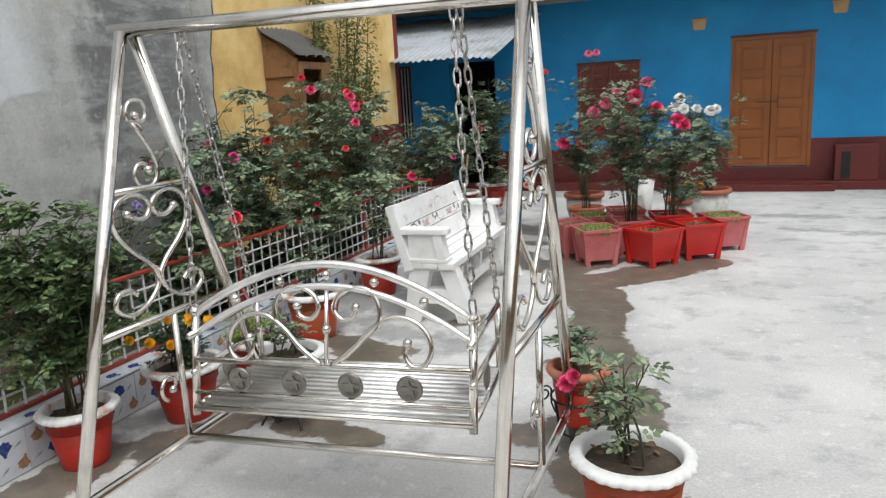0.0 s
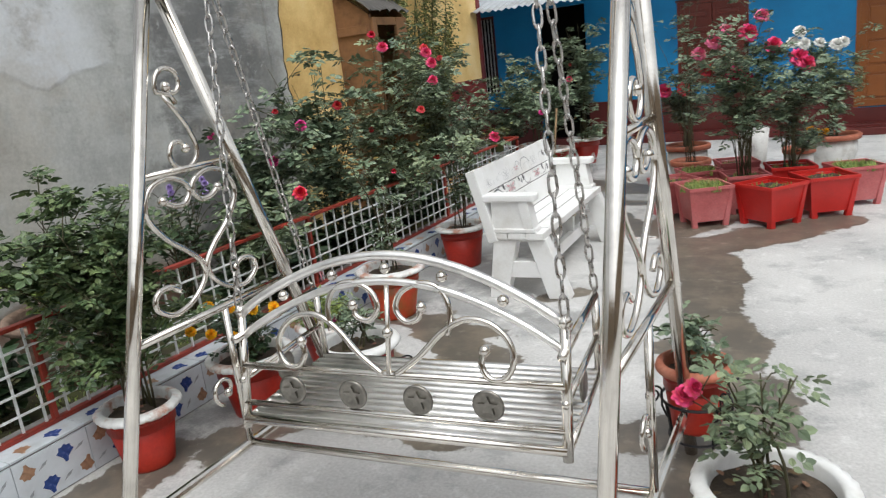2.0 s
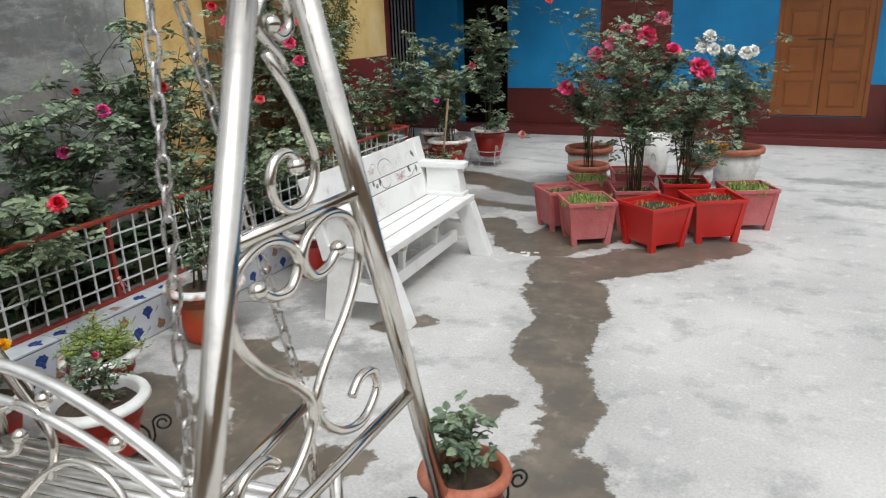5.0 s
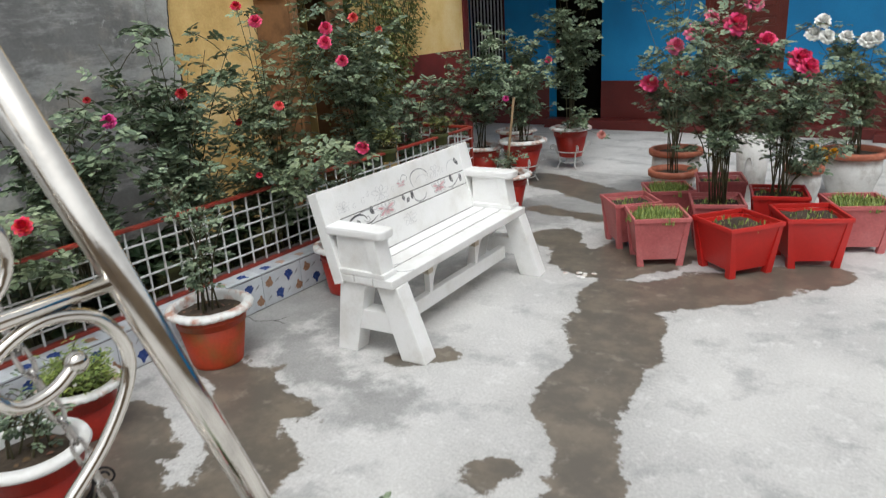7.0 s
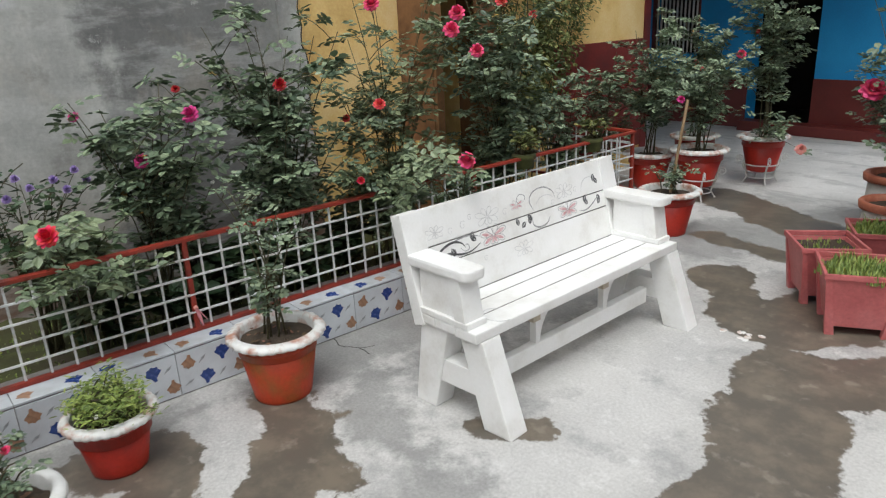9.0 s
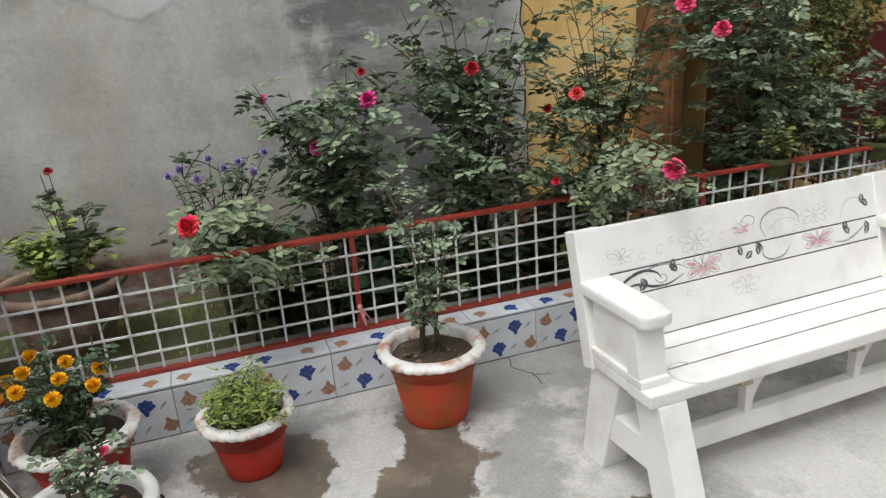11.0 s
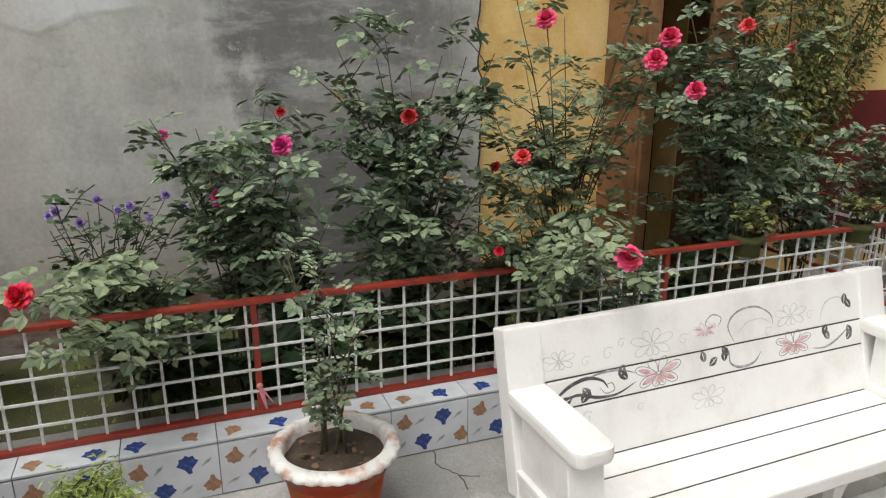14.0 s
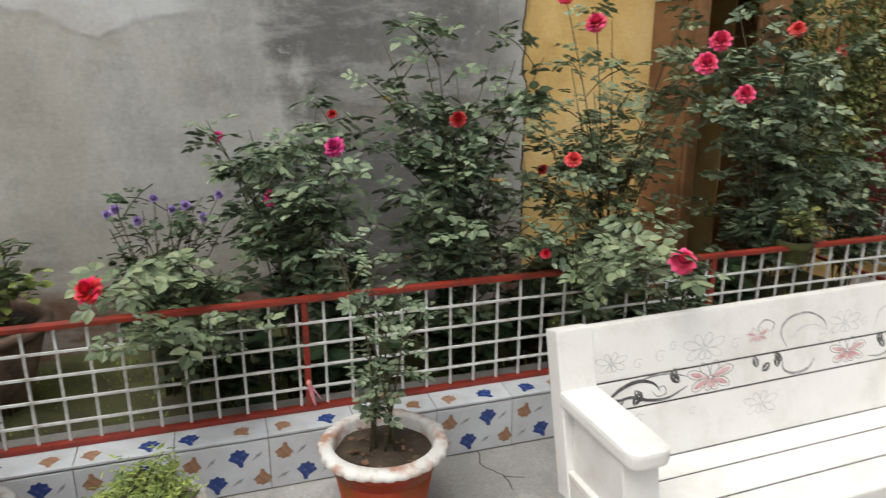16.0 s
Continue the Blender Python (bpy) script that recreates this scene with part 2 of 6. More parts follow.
def yard_concrete():
    m, k, p, tc, (sx, sy, sz) = blank("yard_concrete")
    wob = k.math("ADD", k.math("MULTIPLY", k.math("SUBTRACT", k.noise(tc, 2.6, 3), 0.5), 0.34), k.math("MULTIPLY", k.math("SUBTRACT", k.noise(tc, 13, 6, 0.7), 0.5), 0.20))
    def reach(runs_):
        near = None
        for x0, y0, x1, y1, r in runs_:
            dx, dy = x1 - x0, y1 - y0
            ll = dx * dx + dy * dy
            h = k.math("ADD", k.math("MULTIPLY", k.math("SUBTRACT", sx, x0), dx / ll), k.math("MULTIPLY", k.math("SUBTRACT", sy, y0), dy / ll))
            n = k.tree.nodes.new("ShaderNodeClamp")
            k.put(n.inputs[0], h)
            px = k.math("SUBTRACT", sx, k.math("MULTIPLY_ADD", n.outputs[0], dx, x0))
            py = k.math("SUBTRACT", sy, k.math("MULTIPLY_ADD", n.outputs[0], dy, y0))
            d = k.math("SUBTRACT", k.math("SQRT", k.math("ADD", k.math("MULTIPLY", px, px), k.math("MULTIPLY", py, py))), r)
            near = d if near is None else k.math("MINIMUM", near, d)
        return near
    edge = k.math("ADD", reach(WET), wob)
    old = k.ramp(k.math("ADD", reach(GREY_RUNS), k.math("MULTIPLY", wob, 2.2)), 0.10, -0.10)
    wet = k.ramp(edge, 0.012, -0.012)
    damp = k.ramp(edge, 0.25, 0.0)
    broad, mid, fine = k.noise(tc, 0.7, 5), k.noise(tc, 3.5, 8, 0.65), k.noise(tc, 70, 6, 0.7)
    dry = k.mix(k.ramp(broad, 0.35, 0.65), (0.45, 0.445, 0.435), (0.58, 0.572, 0.555))
    dry = k.mix(k.math("MULTIPLY", k.ramp(mid, 0.50, 0.68), 0.62), dry, (0.28, 0.28, 0.28))
    dry = k.mix(k.math("MULTIPLY", k.ramp(k.noise(tc, 9, 6, 0.7), 0.54, 0.68), 0.6), dry, (0.66, 0.655, 0.64))
    dry = k.mix(k.math("MULTIPLY", damp, 0.25), dry, (0.28, 0.275, 0.265))
    streaky = k.tree.nodes.new("ShaderNodeMapping")
    streaky.inputs["Scale"].default_value = (0.5, 1.6, 1)
    k.put(streaky.inputs["Vector"], tc)
    tide = k.math("MULTIPLY", k.ramp(k.noise(streaky.outputs[0], 1.7, 8, 0.7), 0.54, 0.66), k.ramp(k.math("ADD", sy, k.math("MULTIPLY", sx, -0.4)), 6.6, 8.4))
    dry = k.mix(k.math("MULTIPLY", tide, 0.55), dry, (0.24, 0.24, 0.235))
    dry = k.mix(k.math("MULTIPLY", k.ramp(k.noise(tc, 24, 5, 0.7), 0.66, 0.76), 0.22), dry, (0.22, 0.215, 0.20))
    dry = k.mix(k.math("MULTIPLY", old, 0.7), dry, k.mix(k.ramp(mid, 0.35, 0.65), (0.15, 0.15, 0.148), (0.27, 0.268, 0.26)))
    dry = k.mix(0.45, dry, fine, "OVERLAY")
    mud = k.mix(k.ramp(k.noise(tc, 5, 6, 0.65), 0.40, 0.66), (0.115, 0.10, 0.082), (0.185, 0.155, 0.12))
    mud = k.mix(k.math("MULTIPLY", k.ramp(k.noise(tc, 11, 5), 0.58, 0.72), 0.5), mud, (0.30, 0.27, 0.22))
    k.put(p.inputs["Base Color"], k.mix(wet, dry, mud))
    k.put(p.inputs["Roughness"], k.math("MULTIPLY_ADD", wet, -0.48, k.math("MULTIPLY_ADD", mid, 0.15, 0.74)))
    hgt = k.math("ADD", k.math("MULTIPLY", fine, 0.35), mid)
    k.put(p.inputs["Normal"], k.bump(k.math("MULTIPLY", hgt, k.math("MULTIPLY_ADD", wet, -0.8, 1.0)), 0.35, 0.006))
    return m


def grey_plaster():
    """Old cement render: a paler coat above a wavering line, soot-dark stains, flaked spots."""
    m, k, p, tc, (sx, sy, sz) = blank("grey_plaster")
    line = k.math("ADD", sz, k.math("MULTIPLY", k.math("SUBTRACT", k.noise(tc, 1.6, 3), 0.5), 0.5))
    upper = k.math("MULTIPLY", k.ramp(line, 1.72, 1.76), k.ramp(k.math("ADD", sy, k.math("MULTIPLY", k.noise(tc, 3, 3), 0.4)), 4.05, 3.75))
    stain = k.math("MULTIPLY", k.ramp(k.math("ADD", sy, k.math("MULTIPLY", k.noise(tc, 2.0, 6, 0.7), 1.2)), 4.62, 4.84), k.ramp(k.math("ADD", sy, k.math("MULTIPLY", k.noise(tc, 3, 5), 0.5)), 5.75, 5.35))
    streak = k.tree.nodes.new("ShaderNodeMapping")
    streak.inputs["Scale"].default_value = (1, 1.7, 0.8)
    k.put(streak.inputs["Vector"], tc)
    runs = k.noise(streak.outputs[0], 1.4, 7, 0.65)
    fine = k.noise(tc, 45, 6, 0.7)
    base_c = k.mix(k.ramp(runs, 0.35, 0.68), (0.37, 0.375, 0.36), (0.54, 0.545, 0.52))
    base_c = k.mix(k.ramp(sz, 1.1, 0.3), base_c, k.mix(runs, (0.27, 0.25, 0.21), (0.40, 0.375, 0.33)))
    base_c = k.mix(k.ramp(k.math("ADD", sz, k.math("MULTIPLY", k.noise(tc, 5, 5), 0.25)), 0.60, 0.48), base_c, k.mix(runs, (0.12, 0.06, 0.04), (0.22, 0.13, 0.09)))
    base_c = k.mix(upper, base_c, k.mix(runs, (0.58, 0.60, 0.62), (0.66, 0.68, 0.70)))
    base_c = k.mix(k.math("MULTIPLY", stain, 0.85), base_c, k.mix(k.noise(tc, 6, 6), (0.06, 0.06, 0.062), (0.20, 0.20, 0.20)))
    smear = k.tree.nodes.new("ShaderNodeMapping")
    smear.inputs["Scale"].default_value = (1, 0.45, 1.7)
    k.put(smear.inputs["Vector"], tc)
    base_c = k.mix(k.math("MULTIPLY", k.ramp(k.noise(smear.outputs[0], 3.2, 9, 0.68), 0.48, 0.62), 0.38), base_c, (0.56, 0.57, 0.56))
    flake = k.math("MULTIPLY", k.ramp(k.noise(tc, 8, 7, 0.75), 0.60, 0.66), k.ramp(sz, 1.0, 1.5))
    base_c = k.mix(k.math("MULTIPLY", flake, 0.55), base_c, (0.52, 0.52, 0.51))
    mottle = k.noise(tc, 2.7, 9, 0.72)
    base_c = k.mix(k.math("MULTIPLY", k.ramp(mottle, 0.54, 0.66), 0.42), base_c, (0.20, 0.19, 0.17))
    base_c = k.mix(k.math("MULTIPLY", k.ramp(k.noise(tc, 1.1, 8, 0.7), 0.50, 0.64), 0.45), base_c, (0.42, 0.385, 0.33))
    base_c = k.mix(k.math("MULTIPLY", k.ramp(k.noise(tc, 5.5, 9, 0.75), 0.57, 0.68), 0.30), base_c, (0.55, 0.55, 0.54))
    k.put(p.inputs["Base Color"], k.mix(0.28, base_c, fine, "OVERLAY"))
    p.inputs["Roughness"].default_value = 0.9
    k.put(p.inputs["Normal"], k.bump(k.math("ADD", k.math("MULTIPLY", fine, 0.4), k.math("ADD", runs, upper)), 0.45, 0.008))
    return m


M = {
    "concrete": yard_concrete(),
    "plaster": grey_plaster(),
    # colour of the added walls out of view, brown for the steel to mirror
    "unseen_wall": material("unseen_brown_wall", (0.26, 0.19, 0.125), 0.9, dark=(0.16, 0.115, 0.08), light=(0.34, 0.26, 0.18), scale=1.2, bump=0.3),
    "yellow": material("yellow_wash", (0.78, 0.55, 0.22), 0.85, dark=(0.60, 0.38, 0.13), light=(0.84, 0.64, 0.32), scale=2.2, bump=0.3),
    "dado": material("maroon_dado", (0.17, 0.022, 0.018), 0.6, dark=(0.11, 0.018, 0.016), scale=3, bump=0.15),
    "blue": material("blue_wash", (0.008, 0.25, 0.56), 0.62, dark=(0.007, 0.205, 0.48), light=(0.016, 0.29, 0.61), scale=1.2, bump=0.15, fine_mix=0.15),
    "plinth": material("maroon_plinth", (0.12, 0.017, 0.014), 0.45, scale=2.5, bump=0.1),
    "door": material("brown_door_paint", (0.27, 0.085, 0.016), 0.35, dark=(0.23, 0.068, 0.012), light=(0.30, 0.10, 0.02), scale=3, bump=0.06, fine_mix=0.15),
    "shutter": material("maroon_shutter_paint", (0.15, 0.026, 0.016), 0.4, scale=4, bump=0.08),
    "frame_dark": material("dark_door_frame", (0.06, 0.02, 0.012), 0.5),
    "wood": material("weathered_wood", (0.23, 0.115, 0.05), 0.75, dark=(0.13, 0.06, 0.025), scale=5, fine=35, bump=0.35),
    "cloth": material("sun_bleached_board", (0.55, 0.36, 0.17), 0.8, dark=(0.36, 0.2, 0.08), scale=3),
    # near-black colour that stands in for the shade inside openings
    "dark": material("near_black_shade", (0.02, 0.017, 0.016), 0.9, bump=0),
    "steel": material("polished_steel_tube", (0.76, 0.725, 0.67), 0.14, metal=1.0, scale=9, fine=140, bump=0.012, fine_mix=0.08),
    # paler, rougher copy of the steel: bright sky reflection put into the colour
    "steel_sky_bright": material("sky_bright_steel", (0.90, 0.885, 0.86), 0.34, metal=1.0, scale=9, fine=140, bump=0.012, fine_mix=0.08),
    "steel_dull": material("stamped_steel", (0.26, 0.245, 0.22), 0.35, metal=1.0, scale=20, fine=90, bump=0.25),
    "chain": material("galvanised_chain", (0.52, 0.50, 0.48), 0.28, metal=1.0, scale=30, bump=0.05),
    "bench": material("white_bench_paint", (0.80, 0.80, 0.785), 0.42, dark=(0.70, 0.69, 0.66), light=(0.83, 0.83, 0.825), scale=5, fine=80, bump=0.25, fine_mix=0.12),
    "bench_worn": material("bare_cement_under_bench", (0.52, 0.46, 0.36), 0.8, scale=6, bump=0.4),
    "carve_black": material("black_line_paint", (0.07, 0.07, 0.075), 0.6, light=(0.22, 0.22, 0.22), scale=30),
    "carve_grey": material("faded_line_paint", (0.60, 0.60, 0.60), 0.6, scale=20),
    "carve_mid": material("grey_line_paint", (0.27, 0.27, 0.275), 0.6, light=(0.5, 0.5, 0.5), scale=30),
    "carve_pink": material("faded_pink_paint", (0.62, 0.38, 0.39), 0.6, light=(0.76, 0.68, 0.68), dark=(0.50, 0.2, 0.22), scale=25),
    "tile": material("white_glazed_tile", (0.58, 0.62, 0.66), 0.18, dark=(0.48, 0.50, 0.52), scale=4, bump=0.04, fine_mix=0.08, obj=0.05),
    "tile_blue": material("blue_print", (0.035, 0.07, 0.24), 0.25, scale=40),
    "tile_tan": material("tan_print", (0.32, 0.18, 0.11), 0.3, scale=40),
    "tile_grey": material("grey_print", (0.30, 0.32, 0.34), 0.3, scale=40),
    "grout": material("kerb_cement", (0.25, 0.24, 0.23), 0.9),
    "fence_red": material("red_oxide_paint", (0.27, 0.032, 0.018), 0.45, dark=(0.16, 0.03, 0.02), scale=12, bump=0.15),
    "fence_white": material("white_mesh_paint", (0.66, 0.68, 0.68), 0.45, dark=(0.42, 0.38, 0.34), scale=14, bump=0.1),
    "bed": material("mossy_soil", (0.052, 0.056, 0.018), 0.95, dark=(0.036, 0.027, 0.016), light=(0.10, 0.115, 0.03), scale=3.5, fine=50, bump=0.8),
    "soil": material("potting_soil", (0.05, 0.036, 0.024), 0.95, light=(0.085, 0.062, 0.042), scale=14, fine=90, bump=1.0),
    "clay": material("red_painted_pot", (0.38, 0.020, 0.010), 0.42, dark=(0.27, 0.018, 0.010), light=(0.42, 0.028, 0.012), scale=4, bump=0.12),
    "clay_mossy": material("weathered_red_pot", (0.42, 0.042, 0.010), 0.5, dark=(0.24, 0.075, 0.016), light=(0.46, 0.055, 0.014), scale=5, bump=0.2),
    "terracotta": material("terracotta", (0.40, 0.125, 0.07), 0.7, light=(0.5, 0.22, 0.15), scale=8, bump=0.25),
    "old_clay": material("old_grey_clay", (0.19, 0.125, 0.09), 0.85, dark=(0.10, 0.075, 0.055), light=(0.30, 0.22, 0.17), scale=9, bump=0.4),
    "rim": material("chipped_white_rim", (0.70, 0.70, 0.68), 0.55, dark=(0.46, 0.24, 0.17), light=(0.78, 0.78, 0.77), scale=14, bump=0.3),
    "rim_clean": material("white_painted_rim", (0.76, 0.76, 0.745), 0.5, dark=(0.66, 0.65, 0.62), light=(0.80, 0.80, 0.79), scale=9, bump=0.2),
    "tub_red": material("red_plastic_tub", (0.52, 0.022, 0.018), 0.38, dark=(0.46, 0.02, 0.016), scale=3, bump=0.05, fine_mix=0.1),
    "tub_pink": material("faded_pink_plastic_tub", (0.50, 0.135, 0.135), 0.5, dark=(0.42, 0.10, 0.10), light=(0.56, 0.19, 0.19), scale=3, bump=0.08),
    "white_pot": material("whitewashed_pot", (0.66, 0.66, 0.64), 0.7, dark=(0.42, 0.40, 0.37), scale=7, bump=0.3),
    "iron": material("black_iron", (0.012, 0.012, 0.014), 0.4, metal=0.3),
    "stand": material("white_iron_stand", (0.62, 0.62, 0.60), 0.5),
    "sheet": material("galvanised_roof_sheet", (0.46, 0.49, 0.52), 0.42, metal=0.35, dark=(0.25, 0.22, 0.2), scale=2.5, bump=0.1),
    "sheet_dark": material("dark_roof_sheet", (0.085, 0.08, 0.075), 0.85, scale=5),
    "slab": material("porch_slab", (0.30, 0.29, 0.27), 0.9, scale=2),
    "stem": material("green_brown_stem", (0.07, 0.065, 0.03), 0.7, dark=(0.05, 0.035, 0.02), scale=12),
    "cane": material("dry_bamboo_cane", (0.34, 0.23, 0.13), 0.6),
    "leaf": material("rose_leaf", (0.152, 0.208, 0.128), 0.40, scale=3, island=0.6, bump=0.05, spec=0.5),
    "leaf_pale": material("young_rose_leaf", (0.168, 0.218, 0.122), 0.42, scale=3, island=0.45, bump=0.05),
    "leaf_dark": material("dark_leaf", (0.045, 0.085, 0.036), 0.45, scale=3, island=0.45, bump=0.05),
    "leaf_shrub": material("small_shrub_leaf", (0.10, 0.15, 0.062), 0.42, scale=3, island=0.5, bump=0.05),
    "leaf_dry": material("dry_creeper_leaf", (0.15, 0.175, 0.055), 0.7, scale=3, island=0.5, bump=0.05),
    "leaf_yellow": material("yellowed_leaf", (0.40, 0.24, 0.06), 0.55, scale=8, island=0.4, bump=0.05),
    "grass": material("fresh_grass", (0.26, 0.34, 0.09), 0.5, scale=5, island=0.4, bump=0.0),
    "pink": material("pink_petal", (0.80, 0.065, 0.19), 0.55, scale=30, island=0.25, bump=0.0),
    "rosy": material("pale_pink_petal", (0.78, 0.17, 0.30), 0.55, scale=30, island=0.25, bump=0.0),
    "red": material("red_petal", (0.70, 0.018, 0.065), 0.5, scale=30, island=0.25, bump=0.0),
    "crimson": material("crimson_petal", (0.46, 0.010, 0.022), 0.5, scale=30, island=0.2, bump=0.0),
    "magenta": material("magenta_petal", (0.62, 0.04, 0.24), 0.55, scale=30, island=0.25, bump=0.0),
    "coral": material("coral_petal", (0.78, 0.07, 0.08), 0.55, scale=30, island=0.2, bump=0.0),
    "blush": material("blush_petal", (0.72, 0.30, 0.26), 0.6, scale=30, island=0.15, bump=0.0),
    "white_petal": material("white_petal", (0.86, 0.86, 0.82), 0.6, scale=30, island=0.08, bump=0.0),
    "marigold": material("marigold_petal", (0.92, 0.50, 0.012), 0.6, scale=30, island=0.2, bump=0.0),
    "lilac": material("lilac_petal", (0.45, 0.34, 0.66), 0.6, scale=30, island=0.2, bump=0.0),
    "pink_cloth": material("faded_pink_cloth", (0.62, 0.25, 0.28), 0.85, scale=30),
    "dead_leaf": material("dead_leaf", (0.15, 0.085, 0.045), 0.8, scale=12, island=0.5),
    "dirt": material("dirt_in_joint", (0.05, 0.045, 0.04), 0.95),
    "rust": material("rust", (0.10, 0.05, 0.03), 0.9),
}

# ---- ground and buildings ----
WALL_X = -4.45
tagged(part("ground", box(-40, 40, -40, 60, -0.5, -0.02), material("distant_earth", (0.16, 0.14, 0.11), 0.95, scale=0.5)), "bare earth round the yard", "ground", kind="structure")
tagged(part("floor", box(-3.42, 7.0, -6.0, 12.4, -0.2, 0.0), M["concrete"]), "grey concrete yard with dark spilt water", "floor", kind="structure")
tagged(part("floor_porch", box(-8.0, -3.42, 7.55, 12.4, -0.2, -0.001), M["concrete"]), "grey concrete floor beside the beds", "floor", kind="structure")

bm = bmesh.new()
bmesh.ops.create_grid(bm, x_segments=14, y_segments=110, size=1)
for v in bm.verts:
    v.co.x, v.co.y = -3.94 + v.co.x * 0.54, 0.8 + v.co.y * 6.85
    v.co.z = 0.10 + 0.05 * noise.noise(v.co * 3) + 0.03 * noise.noise(v.co * 9)
tagged(part("ground_bed", bm, M["bed"], smooth=True), "mossy dark soil of the flower bed", "soil", kind="structure")

tagged(part("wall_west", box(WALL_X - 0.25, WALL_X, -6.0, 5.6, -0.2, 3.9), M["plaster"]), "stained grey cement-rendered wall", "wall", kind="structure")
# ragged edge of the grey render over the yellow wall
rnd = random.Random(4)
edge = [(5.47 + 0.05 * noise.noise(Vector((0, z * 2.1, 3))) + 0.025 * noise.noise(Vector((5, z * 9, 1))) + (0.10 if z > 2.1 else 0.0) * math.sin(z * 3), z) for z in [-0.2 + i * 0.06 for i in range(68)]]
tagged(part("wall_edge", prism([(5.30, -0.2)] + edge + [(5.30, 3.85)], "x", WALL_X - 0.005, WALL_X + 0.022), M["plaster"]), "ragged edge of grey render against yellow wash", "wall", kind="structure")

crack = [(WALL_X + 0.024, y + 0.004 + 0.02 * noise.noise(Vector((z * 14, 2, 8))), z) for y, z in edge if 0.5 < z < 2.6]
tagged(part("wall_crack", sweep(crack, [0.004 + 0.006 * abs(noise.noise(Vector((i * 0.4, 1, 1)))) for i in range(len(crack))], 6), M["dirt"]), "dark crack where the render meets the yellow wash", "crack", kind="structure")

# yellow house side with a door gap
D0, D1, DTOP = 6.34, 6.86, 2.12
bm = bmesh.new()
add_box(bm, WALL_X - 0.24, WALL_X + 0.002, 5.6, D0, -0.2, 3.9)
add_box(bm, WALL_X - 0.24, WALL_X + 0.002, 5.42, 5.6, -0.2, 3.9)
add_box(bm, WALL_X - 0.24, WALL_X + 0.002, D1, 9.4, -0.2, 3.9)
add_box(bm, WALL_X - 0.24, WALL_X + 0.002, D0, D1, DTOP, 3.9)
tagged(part("wall_yellow", bm, M["yellow"]), "yellow-washed house wall with stains", "wall", kind="structure")
tagged(part("wall_dado", box(WALL_X + 0.002, WALL_X + 0.012, 8.02, 9.4, 0.20, 1.29), M["dado"]), "maroon painted dado on the yellow wall", "wall", kind="structure")
tagged(part("wall_return", box(WALL_X - 0.1, WALL_X + 0.016, 9.4, 9.5, -0.2, 3.2), M["dado"]), "maroon painted wall end", "wall", kind="structure")
def blackened_room(name, x0, x1, y0, y1, z1, open_side):
    """A closed room, its shade painted in as near-black walls: floor, roof and the walls but the open one."""
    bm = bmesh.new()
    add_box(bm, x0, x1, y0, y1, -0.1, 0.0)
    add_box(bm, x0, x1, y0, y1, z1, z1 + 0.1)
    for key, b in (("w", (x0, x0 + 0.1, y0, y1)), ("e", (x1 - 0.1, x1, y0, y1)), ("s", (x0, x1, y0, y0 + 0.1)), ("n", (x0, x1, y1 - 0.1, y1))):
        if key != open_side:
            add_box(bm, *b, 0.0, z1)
    return tagged(part(name, bm, M["dark"]), "room behind the opening, painted near-black for shade", "room", kind="structure")


blackened_room("room_1", WALL_X - 1.5, WALL_X - 0.245, 6.0, 7.3, 2.6, "e")

# blue house at the end of the yard
BY = 12.0
bm = bmesh.new()
WX0, WX1, WZ0, WZ1 = -6.1, -5.35, 0.92, 2.2
PX0, PX1 = -4.62, -3.80
add_box(bm, -8.0, WX0, BY, BY + 0.25, -0.2, 3.6)
add_box(bm, WX0, WX1, BY, BY + 0.25, -0.2, WZ0)
add_box(bm, WX0, WX1, BY, BY + 0.25, WZ1, 3.6)
add_box(bm, WX1, PX0, BY, BY + 0.25, -0.2, 3.6)
add_box(bm, PX0, PX1, BY, BY + 0.25, 2.2, 3.6)
SX0, SX1, SZ0, SZ1 = -2.40, -1.42, 0.80, 2.02
DX0, DX1, DZ0, DZ1 = -0.09, 1.04, 0.33, 2.26
add_box(bm, PX1, SX0, BY, BY + 0.25, -0.2, 3.6)
add_box(bm, SX0, SX1, BY, BY + 0.25, -0.2, SZ0)
add_box(bm, SX0, SX1, BY, BY + 0.25, SZ1, 3.6)
add_box(bm, SX1, DX0, BY, BY + 0.25, -0.2, 3.6)
add_box(bm, DX0, DX1, BY, BY + 0.25, -0.2, DZ0)
add_box(bm, DX0, DX1, BY, BY + 0.25, DZ1, 3.6)
add_box(bm, DX1, 7.0, BY, BY + 0.25, -0.2, 3.6)
tagged(part("wall_north", bm, M["blue"]), "bright blue painted house wall", "wall", kind="structure")
bm = bmesh.new()
for a, b, z in ((-8.0, PX0, 0.66), (PX1, DX0, 0.66), (DX0, DX1, 0.325), (DX1, 7.0, 0.74)):
    add_box(bm, a, b, BY - 0.012, BY - 0.002, 0.0, z)
tagged(part("baseboard", bm, M["plinth"]), "maroon painted band at the wall foot", "baseboard", kind="structure")
bm = bmesh.new()
add_box(bm, -4.6, 3.2, BY - 0.24, BY - 0.014, 0.0, 0.13, 0.012)
add_box(bm, DX0 - 0.25, DX1 + 0.3, BY - 0.42, BY - 0.242, 0.0, 0.10, 0.012)
tagged(part("step", bm, M["plinth"]), "maroon painted plinth step along the house", "step", kind="structure")
blackened_room("room_2", -8.0, 7.0, BY + 0.255, BY + 2.0, 3.0, "s")
